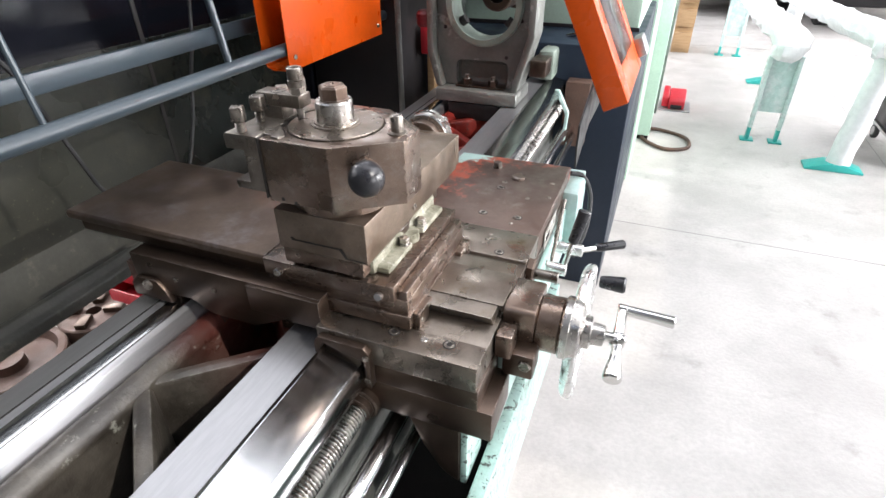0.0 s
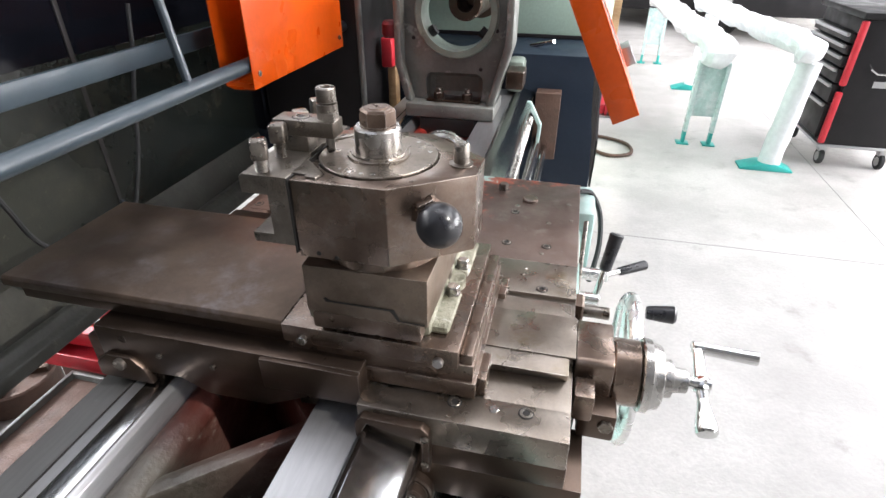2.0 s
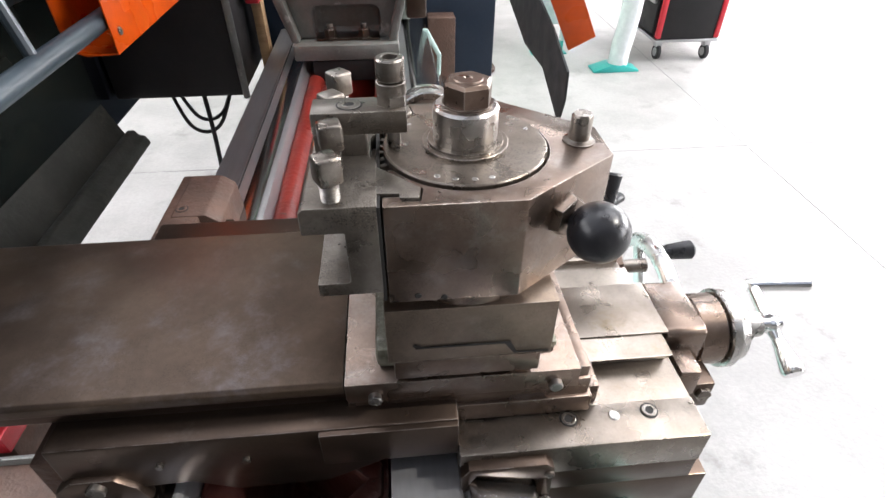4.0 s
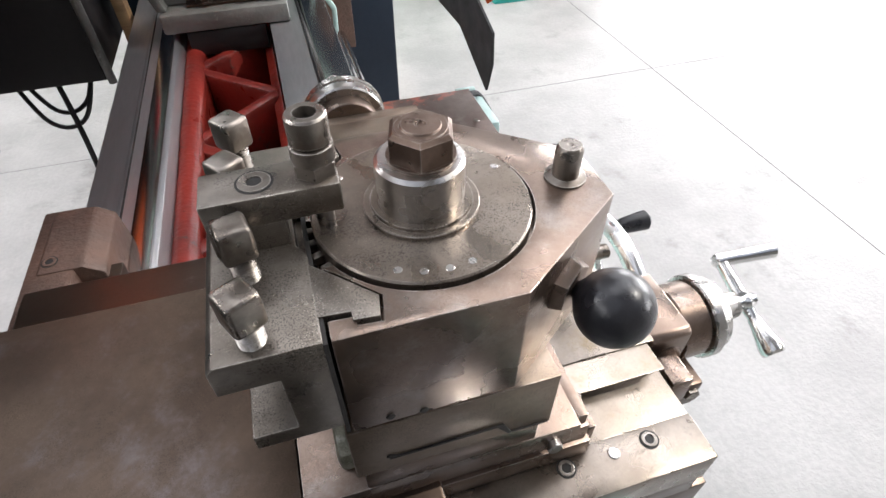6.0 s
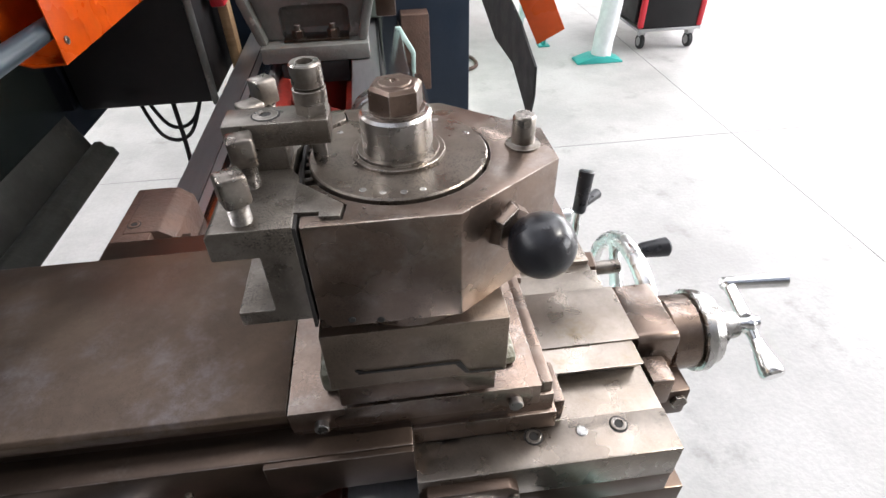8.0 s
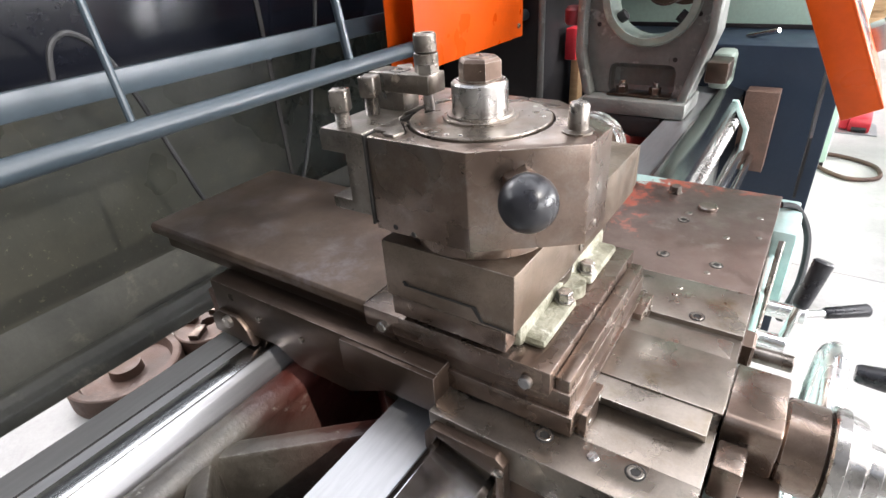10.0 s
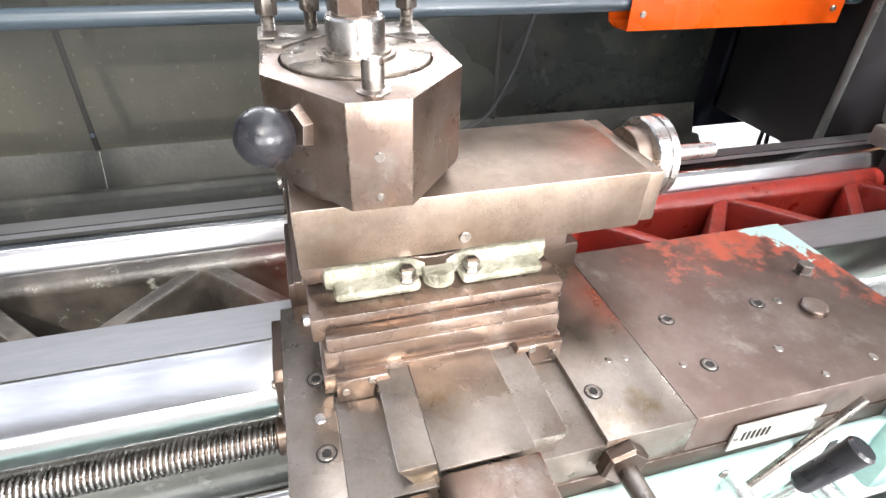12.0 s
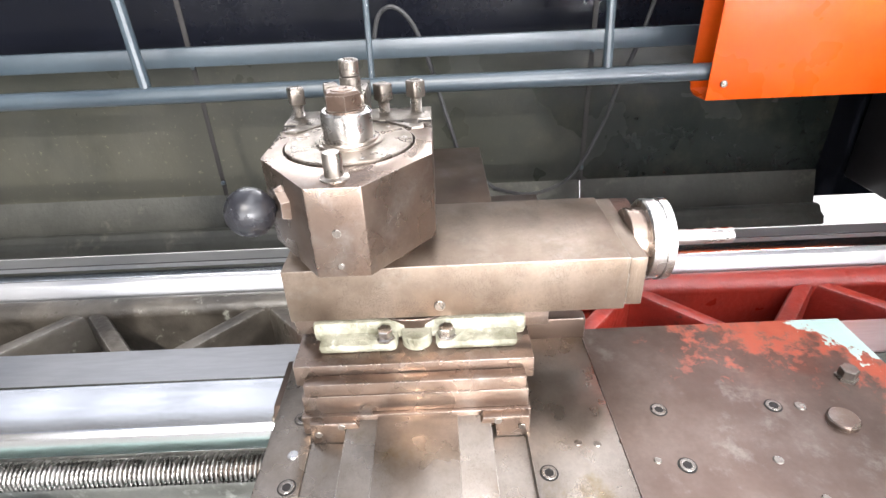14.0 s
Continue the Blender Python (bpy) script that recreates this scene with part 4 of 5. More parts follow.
# ---- cross feed ----
def cross_feed():
    t = thing("cross_feed", (-0.08, 0.69, 0.9), "cross feed bracket with silver dial and ball crank", "crank")
    y, z = 0.692, 0.945
    part("bracket", prism(bm(), [(0.648, 0.885), (0.648, 0.985), (0.655, 0.990), (0.735, 0.990), (0.735, 0.885)], "x", -0.141, -0.092, 0.003), STEEL_BROWN, t)
    part("housing", cyl(bm(), (-0.092, y, z), (-0.055, y, z), 0.045, seg=48, e=0.003), STEEL_BROWN, t)
    part("flange_block", box(bm(), -0.13, -0.082, 0.615, 0.66, 0.89, 0.935, 0.004), STEEL_DARK, t)
    part("bolt", rev(bm(), (-0.095, 0.617, 0.918), (0, -1, 0), [(0, 0.010), (0.006, 0.010), (0.007, 0.009), (0.007, 0)], 6), BOLT, t)
    part("side_clamp", box(bm(), -0.140, -0.115, 0.605, 0.64, 0.93, 0.972, 0.003), STEEL_BROWN, t)
    part("dial", rev(bm(), (-0.055, y, z), (1, 0, 0), [(0, 0.048), (0.002, 0.050), (0.012, 0.050), (0.013, 0.0465), (0.026, 0.043), (0.028, 0.040), (0.032, 0.026), (0.042, 0.025), (0.044, 0.018), (0.062, 0.016), (0.064, 0.011)], 60), TURNED, t, "silver graduated dial")
    part("spindle", cyl(bm(), (0.0, y, z), (0.038, y, z), 0.008, seg=24), CHROME, t)
    a, b = Vector((0.027, 0.749, 0.959)), Vector((0.029, 0.638, 0.922))
    c = Vector((0.027, 0.694, 0.941))
    part("crank_arm", merge(merge(cyl(bm(), a, c, 0.0075, 0.009), cyl(bm(), c, c + (b - c) * 0.4, 0.009, 0.006)), rev(bm(), c - Vector((0.013, 0, 0)), (1, 0, 0), [(0, 0), (0.003, 0.010), (0.013, 0.0145), (0.023, 0.010), (0.026, 0)], 32)), CHROME, t)
    part("counterweight", rev(bm(), c + (b - c) * 0.38, b - c, [(0, 0.0075), (0.01, 0.0085), (0.036, 0.0140), (0.043, 0.0140), (0.046, 0.012), (0.046, 0)], 32), CHROME, t)
    part("crank_boss", rev(bm(), a - Vector((0.008, 0, 0)), (1, 0, 0), [(0, 0.007), (0.002, 0.009), (0.014, 0.009), (0.016, 0.007)], 28), CHROME, t)
    part("handle", cyl(bm(), a + Vector((0.006, 0, 0)), (0.104, 0.744, 0.959), 0.0085, 0.0098, 28), CHROME, t)
    return t


cross_feed()


def handwheel():
    t = thing("handwheel", (-0.05, 0.88, 0.84), "silver carriage handwheel with a black grip", "handwheel")
    c = Vector((-0.042, 0.872, 0.795))
    ring = [c + Vector((0, 0.122 * math.cos(a), 0.122 * math.sin(a))) for a in [2 * math.pi * k / 48 for k in range(49)]]
    part("rim", sweep(bm(), ring, 0.0135, 16, 0.8), ALUMINIUM, t, "bright polished rim")
    for k in range(3):
        a = 2 * math.pi * k / 3 + 1.0
        part("spoke", cyl(bm(), c, c + Vector((-0.0, 0.117 * math.cos(a), 0.117 * math.sin(a))), 0.012, 0.009), ALUMINIUM, t)
    part("hub", rev(bm(), c - Vector((0.091, 0, 0)), (1, 0, 0), [(0, 0.040), (0.045, 0.038), (0.048, 0.032), (0.076, 0.030), (0.106, 0.026), (0.109, 0.022), (0.109, 0)], 36), ALUMINIUM, t)
    part("grip", rev(bm(), (-0.02, 0.892, 0.905), (1, 0, 0.05), [(0, 0.010), (0.004, 0.012), (0.03, 0.0145), (0.043, 0.0155), (0.047, 0.012), (0.047, 0)], 28), BLACK, t, "black plastic grip")
    return t


handwheel()


def lever(name, base, tip, r, label, stem=0.45):
    t = thing(name, base, label, "lever")
    a, b = Vector(base), Vector(tip)
    m = a + (b - a) * stem
    part("stem", cyl(bm(), a, m + (b - a).normalized() * 0.004, 0.006, seg=20), CHROME, t)
    part("pivot", cyl(bm(), (-0.1325, a.y, a.z), (a.x + 0.008, a.y, a.z), 0.013, seg=24), ALUMINIUM, t)
    d = (b - m).length
    part("grip", rev(bm(), m, b - m, [(0, r * 0.75), (0.004, r), (d * 0.85, r * 1.15), (d - 0.003, r * 1.2), (d, r), (d, 0)], 24), BLACK, t)
    return t


lever("feed_lever", (-0.10, 0.965, 0.865), (-0.075, 1.01, 0.985), 0.011, "steel lever with a black tapered grip on the apron")
lever("feed_lever", (-0.08, 1.06, 0.86), (0.008, 1.135, 0.852), 0.009, "steel lever with a black tapered grip on the apron", 0.35)

# ---- rear splash guard ----
def rear_guard():
    t = thing("splash_guard", (-1.25, 0, 0.65), "dark green sheet metal splash guard behind the lathe", "splash guard")
    for y0, y1 in ((-3.0, -0.90), (-0.897, 0.118), (0.121, 1.112), (1.115, 1.775)):
        part("lower_fold", prism(bm(), [(-1.266, 0.82), (-1.228, 0.715), (-1.205, 0.70), (-1.199, 0.706), (-1.222, 0.722), (-1.258, 0.822)], "y", y0, y1, 0), GUARD_FOLD, t)
    for y0, y1 in ((-3.0, -0.90), (-0.897, 0.118), (0.121, 1.112), (1.115, 1.775)):
        part("panel", box(bm(), -1.266, -1.258, y0, y1, 0.822, 1.212, 0), GUARD, t)
        part("upper_panel", box(bm(), -1.268, -1.260, y0, y1, 1.2125, 1.45, 0), GUARD_TOP, t, "upper sheet, nearly black with shade in its colour")
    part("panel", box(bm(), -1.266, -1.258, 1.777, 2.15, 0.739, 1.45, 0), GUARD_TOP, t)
    # Unseen forward curve, added above the guard to shade its upper part.
    arc = [(-0.858 - 0.40 * math.cos(a), 1.45 + 0.40 * math.sin(a)) for a in [math.pi * k / 20 for k in range(0, 4)]]
    part("shade_canopy", prism(bm(), arc + [(x - 0.008, z + 0.008) for x, z in arc[::-1]], "y", -3.0, 2.15, 0), GUARD_TOP, t)
    for y in (0.1195, 1.1135):
        part("seam", box(bm(), -1.262, -1.256, y - 0.006, y + 0.006, 0.82, 1.55, 0.001), DARK_INSET, t)
        for z in (0.86, 1.17, 1.5):
            part("rivet", cyl(bm(), (-1.258, y, z), (-1.25, y, z), 0.006, seg=14), TUBE, t)
    part("lip", prism(bm(), [(-1.224, 0.724), (-1.214, 0.742), (-1.196, 0.742), (-1.186, 0.728), (-1.168, 0.722), (-1.160, 0.700), (-1.166, 0.694), (-1.215, 0.698)], "y", -3.0, 1.775, 0.004), GUARD_FOLD, t, "dull gray-green rolled lip")
    return t


rear_guard()


def guard_frame():
    t = thing("guard_rail", (-0.95, 0, 1.1), "slate blue steel tube rail of the sliding chip guard", "rail")
    part("tube", cyl(bm(), (-0.934, -3.0, 1.178), (-0.934, 1.92, 1.178), 0.0165, seg=28), TUBE, t)
    part("flat_bar", box(bm(), -1.075, -1.063, -3.0, 1.95, 1.205, 1.245, 0.002), TUBE, t)
    for y, r in ((-0.9, 0.011), (0.155, 0.011), (0.598, 0.006), (1.058, 0.009)):
        part("strut", sweep(bm(), [(-0.938, y, 1.187), (-0.985, y - 0.03 * (r > 0.01), 1.50)], r, 10), TUBE, t)
    return t


guard_frame()


def orange_panel():
    t = thing("orange_guard", (-0.92, 1.5, 1.13), "orange painted sheet metal sliding guard hung on the tube rail", "guard")
    part("front_sheet", box(bm(), -0.914, -0.911, 1.25, 1.79, 1.127, 1.43, 0.001), ORANGE, t)
    part("back_sheet", box(bm(), -0.995, -0.992, 1.25, 1.79, 1.16, 1.43, 0.001), ORANGE, t)
    part("bottom_fold", prism(bm(), [(-0.995, 1.16), (-0.985, 1.132), (-0.965, 1.125), (-0.914, 1.127), (-0.914, 1.130), (-0.964, 1.128), (-0.983, 1.135), (-0.992, 1.162)], "y", 1.25, 1.79, 0), ORANGE, t)
    for y, z in ((1.279, 1.159), (1.762, 1.159)):
        part("bolt", cyl(bm(), (-0.9115, y, z), (-0.907, y, z), 0.007, seg=18), BOLT, t)
    return t


orange_panel()


# ---- steady rest ----
def steady_rest():
    t = thing("steady_rest", (-0.55, 1.85, 0.92), "gray-green cast iron steady rest clamped on the bed", "steady rest")
    cx, cz = -0.548, 1.235
    part("foot", box(bm(), -0.70, -0.415, 1.755, 1.93, 0.930, 0.972, 0.005), CAST, t)
    part("clamp_plate", box(bm(), -0.655, -0.475, 1.76, 1.92, 0.87, 0.928, 0.004), RUBBER, t)
    out = [(-0.70, 0.972), (-0.690, 0.985), (-0.735, 1.09), (-0.735, 1.30), (-0.68, 1.42), (-0.55, 1.46), (-0.42, 1.42), (-0.385, 1.30), (-0.385, 1.13), (-0.425, 0.985), (-0.418, 0.972)]
    body = part("body", prism(bm(), out, "y", 1.815, 1.870, 0.006), CAST, t)
    cut(body, rev(bm(), (cx, 1.7, cz), (0, 1, 0), [(0, 0.115), (0.3, 0.115)], 56), box(bm(), -0.645, -0.462, 1.77, 1.858, 0.9722, 1.060, 0.02))
    part("bore_ring", rev(bm(), (cx, 1.792, cz), (0, 1, 0), [(0, 0.106), (0, 0.124), (0.006, 0.128), (0.090, 0.128), (0.090, 0.106), (0, 0.106)], 56, 0, False), CAST_GREEN, t)
    for a in (math.radians(100), math.radians(215), math.radians(325)):
        d = Vector((math.cos(a), 0, math.sin(a)))
        p = Vector((cx, 1.835, cz))
        part("jaw", cyl(bm(), p + d * 0.085, p + d * 0.15, 0.016, seg=24), RUBBER, t)
    part("pocket_plate", box(bm(), -0.640, -0.466, 1.790, 1.857, 0.9725, 0.979, 0.002), STEEL_DARK, t)
    for x in (-0.600, -0.508):
        bolt = part("bolt", rev(bm(), (x, 1.80, 0.979), (0, 0, 1), [(0, 0.021), (0.003, 0.021), (0.0035, 0.0165), (0.022, 0.0165), (0.024, 0.014), (0.024, 0)], 6, 0.3), STEEL_DARK, t)
        part("stud", cyl(bm(), (x, 1.80, 1.002), (x, 1.80, 1.016), 0.009, seg=20), BOLT, bolt)
    for x, z in ((-0.685, 1.16), (-0.47, 1.075), (-0.425, 1.19)):
        # Dark discs on the face, painting the shade inside small holes.
        part("hole_shade", cyl(bm(), (x, 1.8142, z), (x, 1.816, z), 0.006, seg=16), DARK_INSET, t)
    part("side_rib", prism(bm(), [(-0.704, 0.973), (-0.682, 0.973), (-0.714, 1.09), (-0.714, 1.40), (-0.737, 1.40), (-0.737, 1.085)], "y", 1.775, 1.89, 0.005), CAST, t)
    part("side_rib", prism(bm(), [(-0.444, 0.973), (-0.420, 0.973), (-0.372, 1.15), (-0.372, 1.40), (-0.394, 1.40), (-0.394, 1.155)], "y", 1.775, 1.89, 0.005), CAST, t)
    part("knob", rev(bm(), (-0.755, 1.80, 1.16), (0, 0, 1), [(0, 0.02), (0.01, 0.026), (0.04, 0.026), (0.05, 0.018), (0.05, 0)], 24), DARK_RED, t)
    part("side_block", box(bm(), -0.39, -0.335, 1.81, 1.90, 1.02, 1.075, 0.006), STEEL_DARK, t)
    return t


steady_rest()


# ---- headstock end ----
def headstock():
    t = thing("headstock", (-0.5, 3.2, 0), "pale green lathe headstock on a navy pedestal", "headstock")
    part("pedestal", box(bm(), -0.86, -0.075, 2.17, 3.4, 0, 1.06, 0.006), NAVY, t)
    part("gear_case", box(bm(), -0.86, -0.10, 2.5, 3.4, 1.06, 1.9, 0.02), GREEN, t)
    part("end_case", box(bm(), -0.86, -0.06, 3.4, 4.19, 0, 1.9, 0.015), GREEN, t)
    cab = part("cabinet", box(bm(), -0.86, 0.025, 4.195, 4.75, 0.03, 1.9, 0.012), GREEN, t)
    part("plinth", box(bm(), -0.84, 0.018, 4.205, 4.74, 0, 0.03, 0.002), CHARCOAL, cab)
    part("edge_strip", box(bm(), 0.026, 0.045, 4.70, 4.74, 0.05, 1.9, 0.003), CAST_GREEN, cab)
    part("spindle_nose", rev(bm(), (-0.550, 2.5, 1.248), (0, -1, 0), [(0, 0.095), (0.12, 0.095), (0.125, 0.085), (0.28, 0.082), (0.285, 0.06), (0.55, 0.055), (0.555, 0.05), (0.555, 0.028), (0.40, 0.026), (0.40, 0)], 48), STEEL_DARK, t)
    part("lead_bracket", box(bm(), -0.31, -0.22, 2.10, 2.17, 0.69, 0.94, 0.003), RUST, t)
    part("lead_bracket_plate", prism(bm(), [(-0.335, 0.93), (-0.318, 0.93), (-0.275, 0.85), (-0.280, 0.74), (-0.292, 0.74), (-0.288, 0.845)], "y", 2.01, 2.03, 0.003), MINT, t)
    part("lever", cyl(bm(), (-0.36, 2.32, 1.06), (-0.27, 2.26, 1.09), 0.008), CHROME, t)
    part("lever_boss", box(bm(), -0.42, -0.36, 2.08, 2.3, 0.94, 1.05, 0.015), CAST_GREEN, t)
    part("edge_strip", box(bm(), -0.86, -0.10, 2.49, 2.50, 1.055, 1.075, 0.002), CHARCOAL, t)
    return t


headstock()


def electric_box():
    t = thing("electrical_box", (-1.0, 2.1, 0.75), "black sheet metal box with hanging cables", "electrical box")
    part("case", box(bm(), -1.25, -0.88, 1.85, 2.6, 0.80, 1.75, 0.01), CHARCOAL, t)
    part("edge_bar", cyl(bm(), (-0.872, 1.84, 0.80), (-0.872, 1.84, 1.75), 0.010, seg=16), CAST, t)
    part("red_fitting", box(bm(), -0.86, -0.82, 2.0, 2.06, 1.02, 1.12, 0.006), RED, t)
    part("post", box(bm(), -0.855, -0.825, 2.05, 2.1, 0.70, 1.05, 0.003), WOOD, t)
    return t


electric_box()


def cable(pts, r, label="black rubber cable hanging behind the bed"):
    c = part("cable", sweep(bm(), curve_points(pts, 8), r, 8), RUBBER)
    return tagged(c, label, "cable")


cable([(-1.13, 1.96, 0.84), (-1.05, 1.9, 0.72), (-0.98, 1.93, 0.72), (-0.93, 1.98, 0.84)], 0.006)
cable([(-1.15, 1.97, 0.84), (-1.08, 1.9, 0.69), (-0.99, 1.9, 0.69), (-0.93, 1.99, 0.84)], 0.006)
cable([(-1.03, 1.94, 0.83), (-1.0, 1.85, 0.68), (-0.97, 1.72, 0.45), (-0.92, 1.60, 0.2), (-0.95, 1.6, 0.01), (-1.1, 1.9, 0.008)], 0.007)
cable([(-1.12, 0.587, 1.198), (-1.12, 0.592, 1.245), (-1.12, 0.605, 1.286), (-1.12, 0.632, 1.301), (-1.12, 0.661, 1.285), (-1.12, 0.686, 1.246), (-1.12, 0.709, 1.182), (-1.12, 0.75, 1.038), (-1.12, 0.781, 0.948), (-1.12, 0.858, 0.867)], 0.005)
cable([(-1.18, 1.228, 1.308), (-1.18, 1.201, 1.201), (-1.18, 1.168, 1.11), (-1.18, 1.134, 0.996), (-1.18, 1.075, 0.876), (-1.18, 1.013, 0.832), (-1.18, 0.944, 0.82), (-1.12, 0.858, 0.867)], 0.005)
cable([(-0.142, 1.245, 0.955), (-0.115, 1.26, 0.945), (-0.09, 1.25, 0.90), (-0.085, 1.2, 0.84), (-0.10, 1.14, 0.79)], 0.006, "black rubber cable at the end of the carriage")


# ---- chuck guard with window ----
def chuck_guard():
    t = thing("chuck_guard", (-0.15, 1.3, 1.08), "orange chuck guard with a clear window and rubber flap", "guard")
    way = Vector((-0.113, 0, 0.224)).normalized()
    lo = Vector((-0.070, 1.29, 1.108))
    out = Vector((0.224, 0, 0.113)).normalized()
    L = 0.75

    def plate(name, y0, y1, a0, a1, d0, d1, material, label=""):
        b = bm()
        prism(b, [(lo + way * a + out * d).xz[:] for a, d in ((a0, d0), (a1, d0), (a1, d1), (a0, d1))], "y", y0, y1, 0.002)
        return part(name, b, material, t, label)

    plate("near_flange", 1.29, 1.296, 0.0, L, -0.026, 0.028, ORANGE)
    plate("near_bar", 1.29, 1.36, 0.0, L, 0.025, 0.031, ORANGE)
    plate("bottom_bar", 1.36, 1.62, 0.0, 0.07, 0.025, 0.031, ORANGE)
    plate("far_bar", 1.62, 1.68, 0.0, L, 0.025, 0.031, ORANGE)
    plate("window", 1.36, 1.62, 0.07, L, 0.026, 0.030, GLASS, "scuffed clear window")
    plate("hinge_block", 1.66, 1.74, 0.02, 0.07, 0.03, 0.055, STEEL_GRAY)
    part("flap", prism(bm(), [(1.185, 0.995), (1.165, 1.05), (1.17, 1.10), (1.29, 1.14), (1.70, 1.22), (1.80, 1.20), (1.70, 1.09), (1.50, 1.045), (1.33, 1.05)], "x", -0.130, -0.126, 0.0), RUBBER, t, "black rubber flap")
    return t


chuck_guard()


# ---- things on the floor ----
def tool_trolley():
    t = thing("tool_trolley", (1.8, 4.5, 0), "charcoal tool trolley with red corner posts on castors", "tool trolley")
    x0, x1, y0, y1 = 1.53, 2.02, 4.20, 4.92
    part("body", box(bm(), x0 + 0.03, x1, y0, y1, 0.16, 0.98, 0.008), CHARCOAL, t)
    for x in (x0 + 0.02, x1 - 0.02):
        for z0, z1 in ((0.17, 0.52), (0.56, 0.96)):
            part("corner_post", box(bm(), x - 0.02, x + 0.02, y0 - 0.012, y0 + 0.03, z0, z1, 0.012), RED, t)
    part("top_tray", box(bm(), x0 - 0.01, x1 + 0.02, y0 - 0.02, y1 + 0.02, 0.97, 1.01, 0.01), CHARCOAL, t)
    part("bottom_rail", box(bm(), x0, x1, y0 - 0.01, y1, 0.145, 0.165, 0.004), STEEL_GRAY, t)
    z = 0.2
    for h in (0.24, 0.13, 0.10, 0.08, 0.07, 0.07):
        d = part("drawer", box(bm(), x0 - 0.02, x0 + 0.04, y0 + 0.04, y1 - 0.03, z, z + h - 0.012, 0.004), CHARCOAL, t)
        part("pull", box(bm(), x0 - 0.04, x0 - 0.015, y0 + 0.06, y1 - 0.05, z + h - 0.035, z + h - 0.014, 0.004), STEEL_GRAY, d)
        z += h
    hd = [(1.66, y0, 0.70), (1.66, y0 - 0.045, 0.68), (1.70, y0 - 0.05, 0.655), (1.92, y0 - 0.05, 0.655), (1.96, y0 - 0.045, 0.68), (1.96, y0, 0.70)]
    part("side_handle", sweep(bm(), hd, 0.007, 10), CHROME, t, "chrome side handle")
    part("sticker", box(bm(), 1.72, 1.80, y0 - 0.003, y0, 0.56, 0.60, 0), STEEL_GRAY, t)
    for x, y in ((1.60, 4.27), (1.97, 4.25), (1.60, 4.84), (1.97, 4.84)):
        w = part("castor", cyl(bm(), (x - 0.016, y, 0.055), (x + 0.016, y, 0.055), 0.055, seg=28, e=0.006), RUBBER, t)
        part("rim", cyl(bm(), (x - 0.018, y, 0.055), (x + 0.018, y, 0.055), 0.032, seg=24), STEEL_GRAY, w)
        part("fork", box(bm(), x - 0.026, x + 0.026, y - 0.02, y + 0.03, 0.095, 0.15, 0.006), STEEL_GRAY, w)
    return t


tool_trolley()


def lumpy(b, amp, seed):
    for v in b.verts:
        v.co += Vector(noise.noise_vector(v.co * 9 + Vector((seed, 0, 0)))) * amp
    return b


def wrapped_frame(name, legs, z, label, pair):
    """A teal machine frame: plate legs with feet, and a beam wrapped in white foam."""
    a, c = Vector(legs[0]), Vector(legs[1])
    t = thing(name, ((a.x + c.x) / 2, (a.y + c.y) / 2, 0), label, "machine frame")
    for p in (a, c):
        if pair:
            for s in (-1, 1):
                part("leg", box(bm(), p.x + s * 0.095 - 0.014, p.x + s * 0.095 + 0.014, p.y - 0.03, p.y + 0.03, 0.10, z, 0.004), WRAP, t)
                part("leg_end", box(bm(), p.x + s * 0.095 - 0.012, p.x + s * 0.095 + 0.012, p.y - 0.028, p.y + 0.028, 0.01, 0.102, 0.004), TEAL, t)
                part("foot", box(bm(), p.x + s * 0.095 - 0.045, p.x + s * 0.095 + 0.045, p.y - 0.04, p.y + 0.05, 0, 0.012, 0.003), TEAL, t)
            part("plate", box(bm(), p.x - 0.085, p.x + 0.085, p.y - 0.008, p.y + 0.008, 0.22, z, 0.003), WRAP, t)
        else:
            part("leg", lumpy(sweep(bm(), curve_points([(p.x + 0.02, p.y, 0.03), (p.x + 0.04, p.y, 0.3), (p.x + 0.07, p.y, z)], 8), 0.07, 16), 0.008, 3), FOAM, t)
            part("foot", prism(bm(), [(p.x - 0.17, 0), (p.x - 0.17, 0.012), (p.x - 0.05, 0.05), (p.x + 0.05, 0.05), (p.x + 0.17, 0.012), (p.x + 0.17, 0)], "y", p.y - 0.07, p.y + 0.07, 0.004), TEAL, t)
    w = 0.12 if pair else 0.10
    pts = curve_points([(a.x, a.y - 0.08, z + 0.05), (a.x, a.y + 0.02, z + 0.10), ((a.x + c.x) / 2, (a.y + c.y) / 2, z + 0.09), (c.x, c.y, z + 0.1), (c.x, c.y + 0.1, z + 0.08)], 14)
    part("wrapped_beam", lumpy(sweep(bm(), pts, w, 10, 0.75), 0.03, 7), FOAM, t, "beam wrapped in white foam film")
    return t


wrapped_frame("machine_frame", ((0.805, 4.47, 0), (0.71, 7.35, 0)), 0.62, "teal machine frame with beam wrapped in white foam", True)
wrapped_frame("machine_frame", ((1.20, 4.08, 0), (1.0, 6.2, 0)), 0.72, "teal-footed machine frame fully wrapped in white foam", False)


